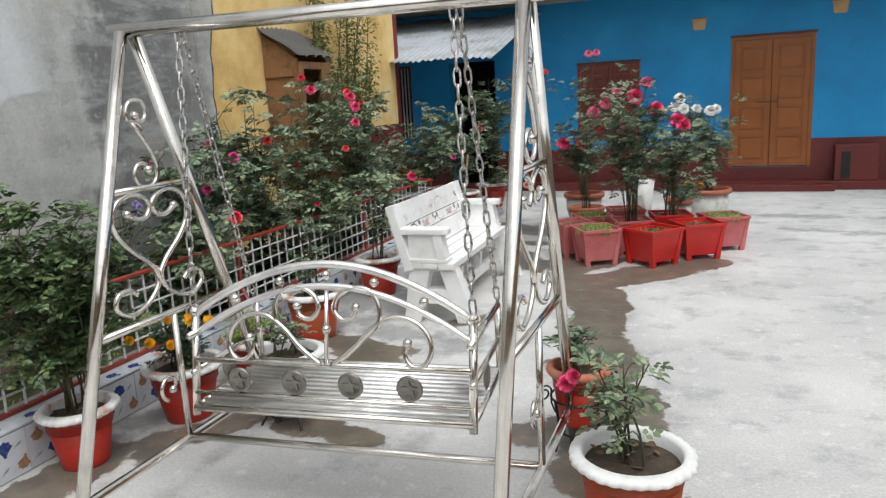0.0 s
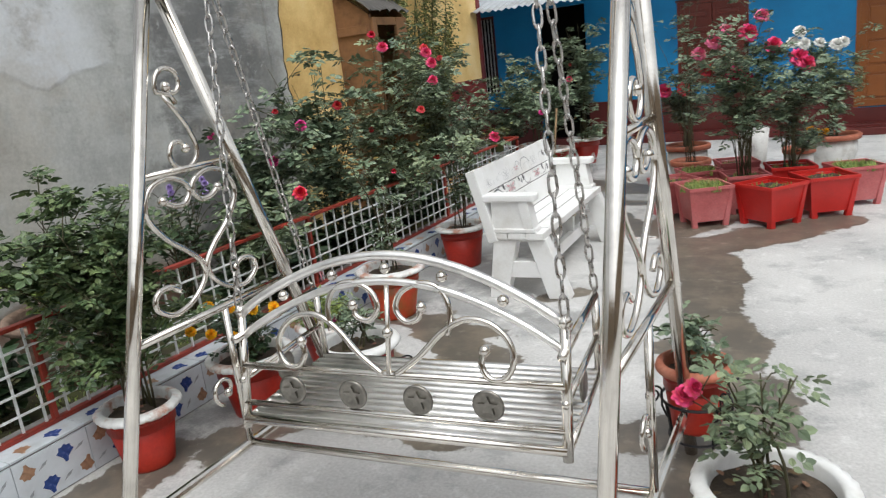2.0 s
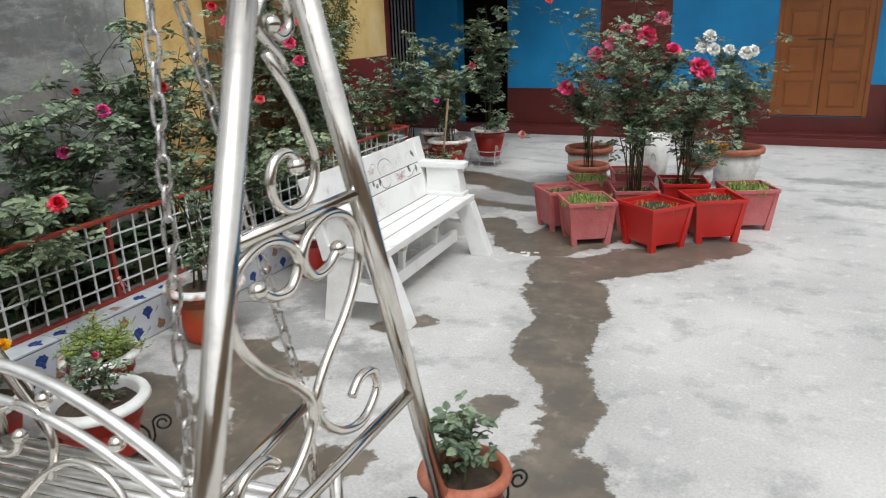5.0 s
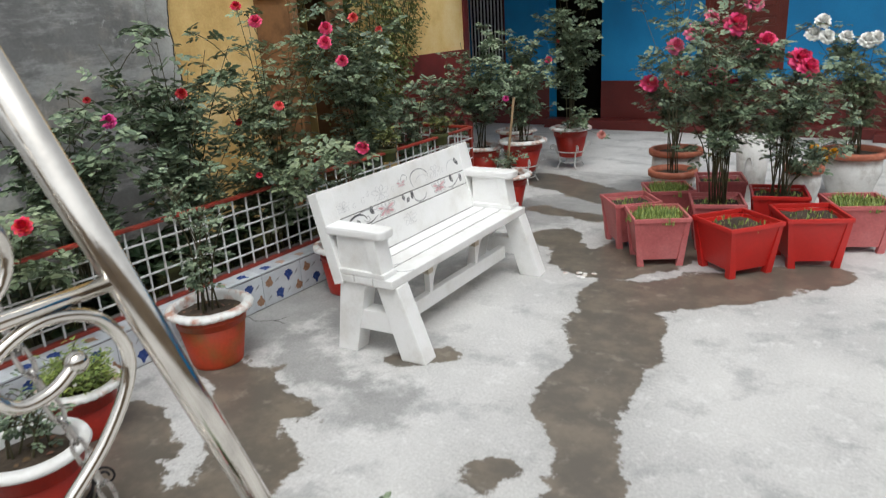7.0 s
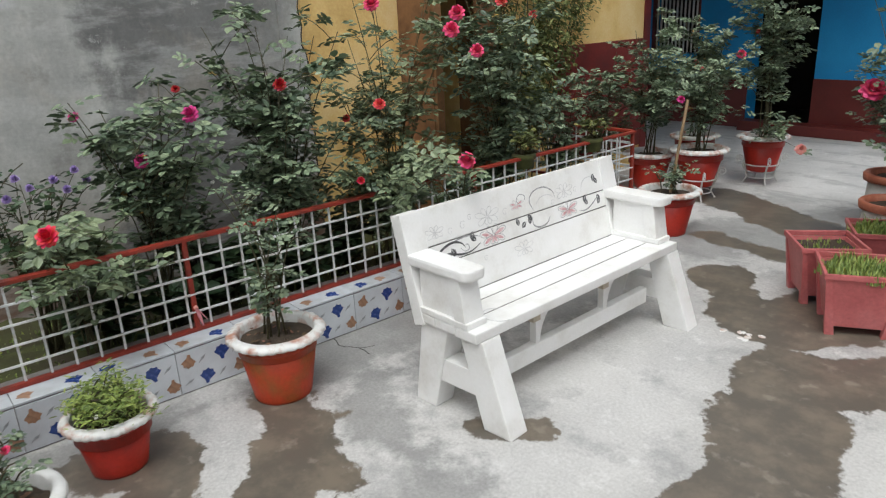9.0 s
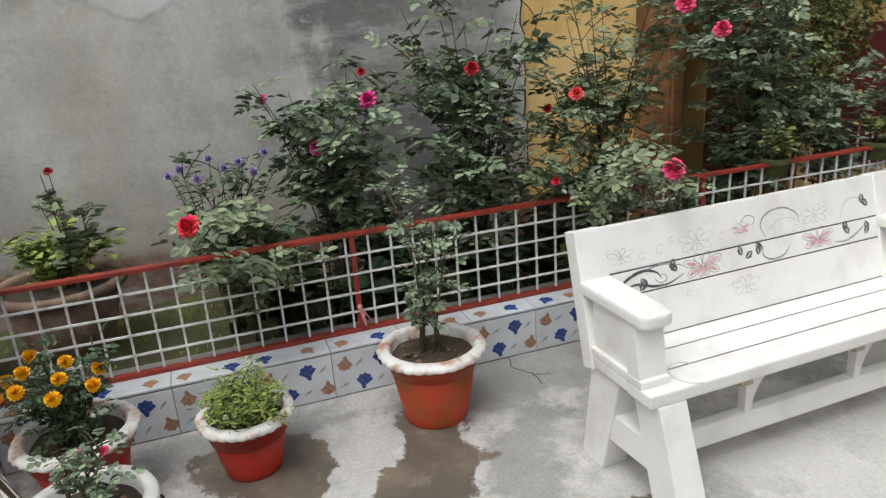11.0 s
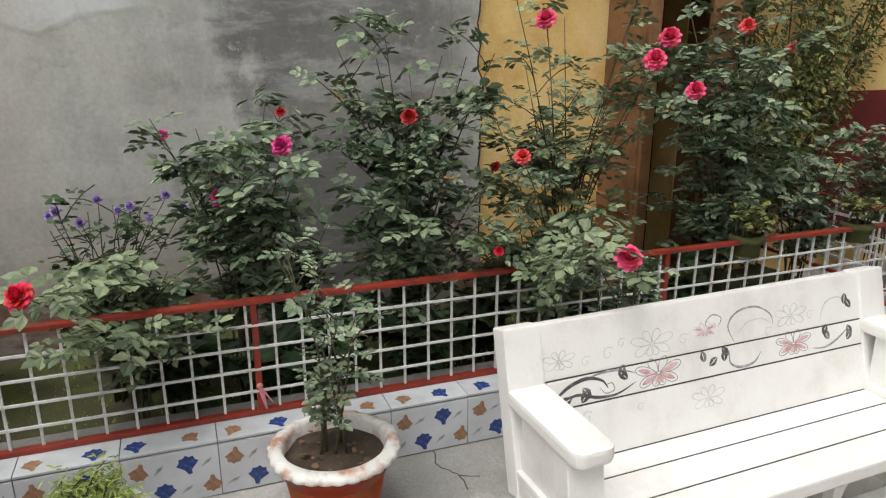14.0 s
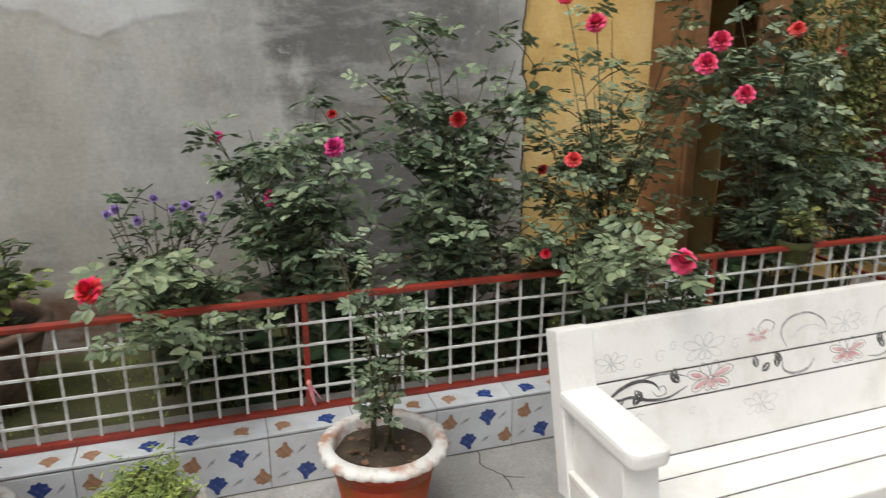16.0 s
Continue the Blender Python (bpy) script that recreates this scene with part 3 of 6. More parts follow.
tagged(part("eave", box(-8.0, 7.0, BY - 1.15, BY + 0.25, 3.0, 3.12), M["slab"]), "cement eave slab over the blue wall", "eave", kind="structure")
tagged(part("wall_porch", box(-6.85, -6.70, 9.2, BY - 0.03, -0.2, 3.0), M["blue"]), "blue side wall of the porch", "wall", kind="structure")
# out of view: added to close the yard and brown the steel's reflections
tagged(part("wall_east", box(7.0, 7.2, -6, 12.4, -0.2, 4.2), M["unseen_wall"]), "unseen plain brown wall, added to close the yard and darken reflections", "wall", kind="structure")
tagged(part("wall_south", box(WALL_X - 0.25, 7.2, -6.2, -6.0, -0.2, 3.4), M["unseen_wall"]), "unseen plain brown wall, added to close the yard and darken reflections", "wall", kind="structure")


def panelled_leaf(x0, x1, z0, z1, y, rows, mat_, parent, frame_w=0.075):
    """One door leaf: a board with raised stiles, rails and bevelled panels."""
    leaf = part("leaf", box(x0, x1, y - 0.02, y + 0.015, z0, z1, 0.003), mat_, parent)
    bm = bmesh.new()
    add_box(bm, x0 + 0.002, x0 + frame_w, y - 0.034, y - 0.02, z0, z1, 0.004)
    add_box(bm, x1 - frame_w, x1 - 0.002, y - 0.034, y - 0.02, z0, z1, 0.004)
    step = (z1 - z0 - 0.09) / rows
    for i in range(rows + 1):
        add_box(bm, x0 + frame_w, x1 - frame_w, y - 0.034, y - 0.02, z0 + i * step, z0 + i * step + 0.09, 0.004)
    part("stiles", bm, mat_, leaf)
    for i in range(rows):
        a, b = z0 + i * step + 0.09 + 0.03, z0 + (i + 1) * step - 0.03
        part("panel", box(x0 + frame_w + 0.03, x1 - frame_w - 0.03, y - 0.033, y - 0.019, a, b, 0.012), mat_, leaf)
    return leaf


door = base("door_1", 0, 0, 0)
part("door_frame", prism([(DX0, DZ0), (DX0, DZ1), (DX1, DZ1), (DX1, DZ0), (DX1 - 0.05, DZ0), (DX1 - 0.05, DZ1 - 0.05), (DX0 + 0.05, DZ1 - 0.05), (DX0 + 0.05, DZ0)], "y", BY - 0.015, BY + 0.12), M["door"], door)
xm = (DX0 + DX1) / 2
panelled_leaf(DX0 + 0.05, xm - 0.003, DZ0 + 0.01, DZ1 - 0.055, BY + 0.03, 4, M["door"], door)
panelled_leaf(xm + 0.003, DX1 - 0.05, DZ0 + 0.01, DZ1 - 0.055, BY + 0.03, 4, M["door"], door)
part("lintel", box(DX0 - 0.02, DX1 + 0.02, BY - 0.035, BY - 0.016, DZ1 - 0.005, DZ1 + 0.025), M["frame_dark"], door)
h = part("handle", sweep([(xm + 0.09, BY - 0.005, 1.20), (xm + 0.09, BY - 0.05, 1.22), (xm + 0.09, BY - 0.05, 1.36), (xm + 0.09, BY - 0.005, 1.38)], 0.009), M["steel"], door, "steel door handle")
part("latch", sweep([(xm - 0.2, BY - 0.01, 1.30), (xm + 0.07, BY - 0.012, 1.30)], 0.008), M["rust"], door, "rusty sliding latch")
tagged(door, "closed brown panelled double door with steel handle", "door", kind="structure")

win = base("window_1")
part("window_frame", prism([(SX0, SZ0), (SX0, SZ1), (SX1, SZ1), (SX1, SZ0), (SX1 - 0.05, SZ0), (SX1 - 0.05, SZ1 - 0.05), (SX0 + 0.05, SZ1 - 0.05), (SX0 + 0.05, SZ0)], "y", BY - 0.01, BY + 0.1), M["shutter"], win)
panelled_leaf(SX0 + 0.05, (SX0 + SX1) / 2 - 0.003, SZ0 + 0.01, SZ1 - 0.055, BY + 0.03, 5, M["shutter"], win, 0.05)
panelled_leaf((SX0 + SX1) / 2 + 0.003, SX1 - 0.05, SZ0 + 0.01, SZ1 - 0.055, BY + 0.03, 5, M["shutter"], win, 0.05)
part("lintel", box(SX0 - 0.02, SX1 + 0.02, BY - 0.03, BY - 0.011, SZ1 - 0.003, SZ1 + 0.025), M["frame_dark"], win)
tagged(win, "closed maroon wooden window shutters", "window", kind="structure")

win = base("window_2")
part("window_frame", prism([(WX0, WZ0), (WX0, WZ1), (WX1, WZ1), (WX1, WZ0), (WX1 - 0.04, WZ0), (WX1 - 0.04, WZ1 - 0.04), (WX0 + 0.04, WZ1 - 0.04), (WX0 + 0.04, WZ0)], "y", BY + 0.02, BY + 0.1), M["plinth"], win)
for i in range(11):
    x = WX0 + 0.075 + i * 0.06
    part("bar", box(x - 0.008, x + 0.008, BY + 0.03, BY + 0.05, WZ0 + 0.02, WZ1 - 0.02), M["stand"], win)
tagged(win, "barred window with grey iron rods", "window", kind="structure")

vent = base("vent_tile")
part("face", box(-0.09, 0.09, -0.025, 0.0, -0.075, 0.075, 0.01), M["cloth"], vent)
part("rim", prism([(-0.11, 0.08), (0.11, 0.08), (0.075, -0.09), (-0.075, -0.09)], "y", -0.018, -0.003), M["cloth"], vent)
vent.matrix_basis = pose(-0.55, BY - 0.002, 2.50)
tagged(vent, "small tan vent tile on the blue wall", "vent", group="vent tiles", kind="structure")
copy_thing(vent, pose(1.33, BY - 0.002, 2.58))

bx = base("meter_box", 1.62, BY - 0.10, 0.13)
part("case", box(-0.28, 0.28, -0.12, 0.085, 0, 0.52, 0.015), M["plinth"], bx)
# thin near-black plate on the front, painted as the shade of a hollow
part("recess", box(-0.20, -0.08, -0.124, -0.119, 0.03, 0.42), M["dark"], bx)
tagged(bx, "maroon painted masonry seat beside the door", "seat")


def corrugated(w, l, pitch, amp, thick=0.004):
    bm = bmesh.new()
    n = int(w / pitch * 8)
    grid = []
    for top in (0, 1):
        rows = []
        for j in range(7):
            rows.append([bm.verts.new((-w / 2 + w * i / n, -l / 2 + l * j / 6 + (0.02 * math.sin(i * 0.37) if j == 0 else 0), amp * math.sin(2 * math.pi * (w * i / n) / pitch) + thick * top + 0.012 * math.sin(i * 0.05 + j))) for i in range(n + 1)])
        grid.append(rows)
    for top, rows in enumerate(grid):
        for a, b in zip(rows, rows[1:]):
            for i in range(n):
                q = (a[i], a[i + 1], b[i + 1], b[i])
                bm.faces.new(q if top else q[::-1])
    return bm


roof = part("porch_roof", corrugated(3.7, 3.0, 0.09, 0.012), M["sheet"], smooth=True)
roof.matrix_basis = pose(-4.82, 10.66, 2.545, 16, 1.5, 0)
tagged(roof, "pale corrugated metal sheet sloping over the porch", "roof", kind="structure")
beam = part("roof_beam", box(-6.6, -3.0, 10.66, 10.74, 2.38, 2.47), M["wood"])
tagged(beam, "wooden beam under the porch roof", "beam", kind="structure")
shade = part("awning", corrugated(0.72, 0.56, 0.08, 0.008), M["sheet_dark"], smooth=True)
shade.matrix_basis = pose(WALL_X + 0.21, 6.59, 2.225, 0, 0, 90) @ pose(0, 0, 0, 34, 0, 0)
tagged(shade, "dark corrugated sheet awning over the side door", "awning", kind="structure")

side = base("door_2")
HOOD = [(WALL_X + 0.004, 0.1), (WALL_X + 0.38, 0.1), (WALL_X + 0.38, 2.05), (WALL_X + 0.004, 2.31)]
for y0, y1 in ((6.285, 6.325), (6.865, 6.90)):
    part("side_panel", prism(HOOD, "y", y0, y1, 0.004), M["wood"], side, "weathered plank side of the door hood")
for y0, y1 in ((6.29, 6.36), (6.70, 6.895)):
    part("jamb", box(WALL_X + 0.382, WALL_X + 0.415, y0, y1, 0.1, 2.02, 0.005), M["wood"], side)
part("head", box(WALL_X + 0.384, WALL_X + 0.413, 6.362, 6.698, 1.95, 2.02, 0.005), M["wood"], side)
for z in (0.65, 1.30, 1.88):
    part("ledge", box(WALL_X + 0.03, WALL_X + 0.35, 6.262, 6.284, z, z + 0.08, 0.004), M["wood"], side)
tagged(side, "weathered wooden door hood over a dark doorway", "door", kind="structure")

# ---- kerb, tiles and fence ----
KX = -3.125
tagged(part("kerb", box(-3.40, KX - 0.008, -3.0, 7.62, 0.0, 0.222), M["grout"]), "cement kerb of the flower bed", "kerb", kind="structure")
kerb = base("kerb_tiling")
tagged(kerb, "white glazed tiles with blue and tan shell motifs on the kerb", "tile", kind="structure")
tile_face = mesh_from(box(0, 0.012, 0.0015, 0.3285, 0.006, 0.214, 0.002))
tile_top = mesh_from(box(-0.17, 0.012, 0.0015, 0.3285, 0.0, 0.010, 0.002))


def shell(s):
    """A small fan with a notched edge and a short stem."""
    pts = [(-0.07, -0.50), (0.09, -0.50), (0.13, -0.28)]
    for i in range(9):
        a = radians(12 + 156 * i / 8)
        r = 0.52 if i % 2 == 0 else 0.43
        pts.append((r * math.cos(a) * 0.95, r * math.sin(a) - 0.06))
    pts += [(-0.16, -0.26)]
    return prism([(u * s, v * s) for u, v in pts], "x", 0.0, 0.0008)


motifs = [mesh_from(shell(0.082)), mesh_from(shell(0.074)), mesh_from(prism([(-0.026, -0.005), (0.0, 0.006), (0.026, 0.004), (0.008, -0.006)], "x", 0.0, 0.0008))]
for key, me in (("tile_blue", motifs[0]), ("tile_tan", motifs[1]), ("tile_grey", motifs[2])):
    me.materials.append(M[key])
rnd = random.Random(11)
for i in range(-6, 23):
    y = 0.25 + i * 0.33
    if y + 0.33 > 7.65:
        continue
    a = part("tile", tile_face, M["tile"], kerb)
    a.location = (KX - 0.012, y, 0)
    b = part("tile", tile_top, M["tile"], kerb)
    b.location = (KX - 0.012, y, 0.222)
    for j in range(2):
        for row in (0, 1):
            which = (j + row) % 2
            o = part("shell_motif", motifs[which], None, kerb)
            o.matrix_basis = pose(KX + 0.0002, y + 0.055 + 0.165 * j + 0.08 * (1 - row), 0.058 + 0.098 * row, rnd.uniform(-22, 22) + 180 * which)
            o = part("stroke_motif", motifs[2], None, kerb)
            o.matrix_basis = pose(KX + 0.0002, y + 0.12 + 0.165 * j - 0.075 * (1 - row), 0.055 + 0.098 * row, rnd.uniform(15, 45))
        o = part("shell_motif", motifs[(i + j) % 2], None, kerb)
        o.matrix_basis = pose(KX - 0.055, y + 0.07 + 0.165 * j + rnd.uniform(-0.02, 0.02), 0.2322, 0, -90, 0) @ pose(0, 0, 0, rnd.uniform(-40, 40))

FX, FZ0, FZ1 = -3.27, 0.245, 0.70
fence = base("fence")
tagged(fence, "low red iron fence with white welded mesh", "fence", kind="structure")
part("rail", box(FX - 0.02, FX + 0.02, -2.9, 7.62, FZ1 - 0.009, FZ1 + 0.009, 0.003), M["fence_red"], fence, "red top rail")
part("rail", box(FX - 0.016, FX + 0.016, -2.9, 7.62, FZ0 - 0.012, FZ0 + 0.008, 0.003), M["fence_red"], fence, "red bottom rail")
part("rail", box(-4.4, FX - 0.02, 7.602, 7.638, FZ1 - 0.012, FZ1 + 0.012, 0.003), M["fence_red"], fence)
part("rail", box(-4.4, FX - 0.02, 7.605, 7.635, FZ0 - 0.012, FZ0 + 0.008, 0.003), M["fence_red"], fence)
post_me = mesh_from(box(-0.012, 0.012, -0.012, 0.012, 0.21, FZ1 - 0.010, 0.003))
for y in (-1.5, 0.35, 2.2, 4.055, 5.92, 7.60):
    part("post", post_me, M["fence_red"], fence).location = (FX, y, 0)
bar_me = mesh_from(box(-0.0045, 0.0045, -0.0048, 0.0048, FZ0 + 0.008, FZ1 - 0.009))
for i in range(84):
    y = -1.15 + i * 0.1035
    part("mesh_bar", bar_me, M["fence_white"], fence).location = (FX - 0.004, y, 0)
for i in range(10):
    part("mesh_bar", bar_me, M["fence_white"], fence).location = (-4.36 + i * 0.1035, 7.62, 0)
wire_me = mesh_from(box(-0.0045, 0.0045, -1.3, 7.6, -0.0045, 0.0045))
wire2_me = mesh_from(box(-4.38, FX - 0.02, -0.006, 0.006, -0.008, 0.008))
for i in range(4):
    z = FZ0 + 0.089 + i * 0.0905
    part("mesh_wire", wire_me, M["fence_white"], fence).location = (FX + 0.0085, 0, z)
    part("mesh_wire", wire2_me, M["fence_white"], fence).location = (0, 7.6325, z)


# ---- bench ----
def smooth_line(pts, n=5):
    out = []
    for i in range(len(pts) - 1):
        p0, p1, p2, p3 = (Vector(pts[max(i - 1, 0)]), Vector(pts[i]), Vector(pts[i + 1]), Vector(pts[min(i + 2, len(pts) - 1)]))
        for k in range(n):
            t = k / n
            out.append(tuple(0.5 * ((2 * p1) + (p2 - p0) * t + (2 * p0 - 5 * p1 + 4 * p2 - p3) * t * t + (3 * p1 - p0 - 3 * p2 + p3) * t ** 3)))
    return out + [tuple(pts[-1])]


def bench():
    """White cement bench. Own frame: y along it, x to the front; back foot at x = -2.33."""
    b = base("garden_bench", -2.065, 5.415, 0, 2.0)
    o = Vector((-2.05, 5.415))
    Y0, Y1 = 4.66, 6.17

    def X(x):
        return x - o.x

    def Y(y):
        return y - o.y
    for y0, y1 in ((Y0 + 0.01, Y0 + 0.12), (Y1 - 0.12, Y1 - 0.01)):
        bm = bmesh.new()
        add_prism(bm, [(X(-2.335), 0), (X(-2.21), 0), (X(-2.11), 0.43), (X(-2.27), 0.43)], "y", Y(y0), Y(y1), 0.006)
        add_prism(bm, [(X(-1.93), 0), (X(-1.785), 0), (X(-1.925), 0.40), (X(-2.05), 0.40)], "y", Y(y0), Y(y1), 0.006)
        add_box(bm, X(-2.20), X(-1.94), Y(y0 + 0.008), Y(y1 - 0.008), 0.14, 0.25, 0.005)
        add_box(bm, X(-2.28), X(-1.945), Y(y0 + 0.004), Y(y1 - 0.004), 0.385, 0.442, 0.005)
        part("leg_frame", bm, M["bench"], b).matrix_basis = pose(X(-2.33), Y(y0), 0, 0, 0, 3.0) @ pose(-X(-2.33), -Y(y0), 0)
    for i, (x0, x1) in enumerate(((-2.285, -2.172), (-2.168, -2.052), (-2.048, -1.930))):
        part("seat_plank", box(X(x0), X(x1), Y(Y0 + 0.0), Y(Y1 - 0.0), 0.405 - 0.004 * (i == 2), 0.447, 0.007), M["bench"], b)
    lean = math.atan2(0.105, 0.40)
    for x in (-2.170, -2.050, -2.290):
        part("groove", box(X(x - 0.0014), X(x + 0.0014), Y(Y0 + 0.12), Y(Y1 - 0.12), 0.42, 0.4455), M["dirt"], b, "dark dirt in the joint")
    for z in (0.164, 0.252, -0.001):
        p = part("groove", box(-0.04, -0.0012, Y(Y0 + 0.115), Y(Y1 - 0.115), z - 0.0016, z + 0.0016), M["dirt"], b)
        p.matrix_basis = pose(X(-2.262), 0, 0.45, 0, -math.degrees(lean), 0)
    for i, (z0, z1) in enumerate(((0.45, 0.6125), (0.6155, 0.7005), (0.7035, 0.872))):
        p = part("back_plank", box(-0.05, 0.0, Y(Y0), Y(Y1), (z0 - 0.45), (z1 - 0.45), 0.006), M["bench"], b)
        p.matrix_basis = pose(X(-2.262), 0, 0.45, 0, -math.degrees(lean), 0)
        if i == 1:
            mid = p
    for y0, y1 in ((Y0 - 0.004, Y0 + 0.115), (Y1 - 0.115, Y1 + 0.004)):
        p = part("back_post", box(-0.058, 0.008, Y(y0), Y(y1), -0.06, 0.425, 0.006), M["bench"], b)
        p.matrix_basis = pose(X(-2.262), 0, 0.45, 0, -math.degrees(lean), 0)
        ya, yb, xf, rc = Y(y0 - 0.002), Y(y1 + 0.004), X(-1.968), 0.036
        plan = [(X(-2.33), ya)] + [(xf - rc + rc * math.cos(a), ya + rc + rc * math.sin(a)) for a in [radians(-90 + 15 * i) for i in range(7)]]
        plan += [(xf - rc + rc * math.cos(a), yb - rc + rc * math.sin(a)) for a in [radians(15 * i) for i in range(7)]] + [(X(-2.33), yb)]
        part("armrest", prism(plan, "z", 0.650, 0.696, 0.012), M["bench"], b)
        bm = bmesh.new()
        add_box(bm, X(-2.27), X(-2.04), Y(y0 + 0.02), Y(y1 - 0.02), 0.447, 0.650)
        add_prism(bm, [(X(-2.05), 0.447), (X(-1.985), 0.447), (X(-2.02), 0.655), (X(-2.085), 0.655)], "y", Y(y0 + 0.006), Y(y1 - 0.006), 0.004)
        add_box(bm, X(-2.275), X(-1.975), Y(y0 + 0.003), Y(y1 - 0.003), 0.447, 0.475, 0.006)
        part("arm_panel", bm, M["bench"], b)
    part("stretcher", box(X(-2.07), X(-2.025), Y(Y0 + 0.12), Y(Y1 - 0.12), 0.115, 0.20, 0.006), M["bench"], b)
    for yc in (5.14, 5.66):
        outline = [(Y(yc), 0.20), (Y(yc) + 0.03, 0.20)] + [(Y(yc) + 0.03 + 0.22 * (1 - math.cos(a)), 0.20 + 0.20 * math.sin(a)) for a in [i * math.pi / 16 for i in range(1, 9)]] + [(Y(yc) + 0.15, 0.405), (Y(yc), 0.405)]
        part("bracket", prism([(v, w) for v, w in outline], "x", X(-2.065), X(-2.03)), M["bench"], b)
        part("bearer", box(X(-2.27), X(-2.0), Y(yc) - 0.05, Y(yc) - 0.002, 0.33, 0.403), M["bench_worn"], b)
    # painted carving on the back
    turn = pose(X(-2.262), 0, 0.45, 0, -math.degrees(lean), 0)

    def line(pts, r, mat_, name, width=None):
        p = part(name, sweep([(0.0005, u, v) for u, v in pts], width or r, 6, flat=1.0), mat_, b)
        p.matrix_basis = turn
        p.scale = (0.35, 1, 1)
        return p
    c = Y(4.80)

    def vine(pts, mat_, w, name="vine"):
        pts = smooth_line([(c + u, v) for u, v in pts])
        n = len(pts)
        line(pts, w, mat_, name, [0.0008 + w * math.sin(math.pi * i / (n - 1)) for i in range(n)])

    def leaf_mark(u, v, a, k=1.0, mat_="carve_black"):
        ca, sa = math.cos(radians(a)), math.sin(radians(a))
        for side_ in (-1, 1):
            pts = [(c + u + ca * q * 0.045 * k - sa * side_ * w * k, v + sa * q * 0.040 * k + ca * side_ * w * k) for q, w in ((0, 0.001), (0.25, 0.006), (0.5, 0.0085), (0.75, 0.006), (1, 0.001))]
            line(pts, 0.002, M[mat_], "leaf_mark", [0.001, 0.0052 * k, 0.0068 * k, 0.0045 * k, 0.001])

    def flower_mark(u, v, k, pink, edge_mat):
        for a, ln in ((18, 0.082), (162, 0.078), (-28, 0.070), (208, 0.072), (-70, 0.045), (250, 0.045), (62, 0.060), (118, 0.058)):
            ca, sa = math.cos(radians(a)), math.sin(radians(a))
            if pink and a not in (62, 118):
                pts = [(c + u + ca * q * ln * k, v + sa * q * ln * k * 0.8) for q in (0.1, 0.35, 0.6, 0.8, 0.95)]
                line(pts, 0.006, M["carve_pink"], "petal_mark", [0.001, 0.006 * k, 0.009 * k, 0.006 * k, 0.001])
            for side_ in (-1, 1):
                pts = [(c + u + ca * q * ln * k - sa * side_ * w * k, v + sa * q * ln * k * 0.8 + ca * side_ * w * k) for q, w in ((0.08, 0.001), (0.4, 0.010), (0.75, 0.0135), (1.0, 0.008), (1.08, 0.0))]
                line(smooth_line(pts, 3), 0.0014, M[edge_mat], "petal_line")
    # dark vine at one end, fading along the back
    vine([(-0.03, 0.172), (0.01, 0.20), (0.06, 0.228), (0.12, 0.240), (0.17, 0.225), (0.19, 0.198)], M["carve_black"], 0.0056)
    vine([(-0.02, 0.166), (0.04, 0.19), (0.09, 0.196), (0.15, 0.178), (0.22, 0.176), (0.29, 0.200)], M["carve_black"], 0.0046)
    vine([(0.10, 0.236), (0.17, 0.248), (0.23, 0.246), (0.29, 0.228)], M["carve_mid"], 0.0034)
    vine([(0.16, 0.205), (0.18, 0.185), (0.21, 0.190), (0.205, 0.212), (0.185, 0.21)], M["carve_mid"], 0.0018, "scroll")
    for u, v, a in ((-0.035, 0.200, 75), (-0.045, 0.190, 120), (0.02, 0.178, 20), (0.095, 0.172, 55), (0.125, 0.180, 120), (0.235, 0.222, 70), (0.26, 0.214, 130)):
        leaf_mark(u, v, a)
    flower_mark(0.375, 0.212, 1.05, True, "carve_mid")
    flower_mark(0.36, 0.305, 0.95, False, "carve_grey")
    flower_mark(0.56, 0.100, 0.80, False, "carve_grey")
    flower_mark(0.03, 0.305, 0.65, False, "carve_grey")
    for u, v, a in ((0.555, 0.215, 100), (0.575, 0.200, 40), (0.635, 0.205, 85), (0.655, 0.222, 130)):
        leaf_mark(u, v, a, 0.9)
    vine([(0.66, 0.235), (0.66, 0.195), (0.70, 0.175), (0.76, 0.182), (0.79, 0.212)], M["carve_mid"], 0.0036)
    vine([(0.68, 0.262), (0.66, 0.315), (0.70, 0.355), (0.78, 0.362), (0.84, 0.330), (0.85, 0.295)], M["carve_mid"], 0.0032)
    vine([(0.70, 0.285), (0.74, 0.315), (0.80, 0.32), (0.84, 0.30)], M["carve_grey"], 0.0018)
    vine([(0.60, 0.30), (0.57, 0.335), (0.60, 0.36), (0.635, 0.345), (0.62, 0.32)], M["carve_mid"], 0.0016, "scroll")
    flower_mark(0.565, 0.315, 0.55, True, "carve_grey")
    flower_mark(0.935, 0.214, 0.95, True, "carve_mid")
    flower_mark(0.93, 0.310, 0.85, False, "carve_grey")
    for u, v, a in ((1.075, 0.222, 70), (1.10, 0.205, 120), (1.185, 0.190, 60), (1.205, 0.205, 110), (1.18, 0.315, 80), (1.21, 0.30, 120)):
        leaf_mark(u, v, a, 0.95)
    vine([(1.02, 0.185), (1.08, 0.180), (1.14, 0.20), (1.20, 0.235)], M["carve_mid"], 0.0034)
    vine([(1.06, 0.27), (1.09, 0.33), (1.15, 0.345), (1.19, 0.32)], M["carve_grey"], 0.0018)
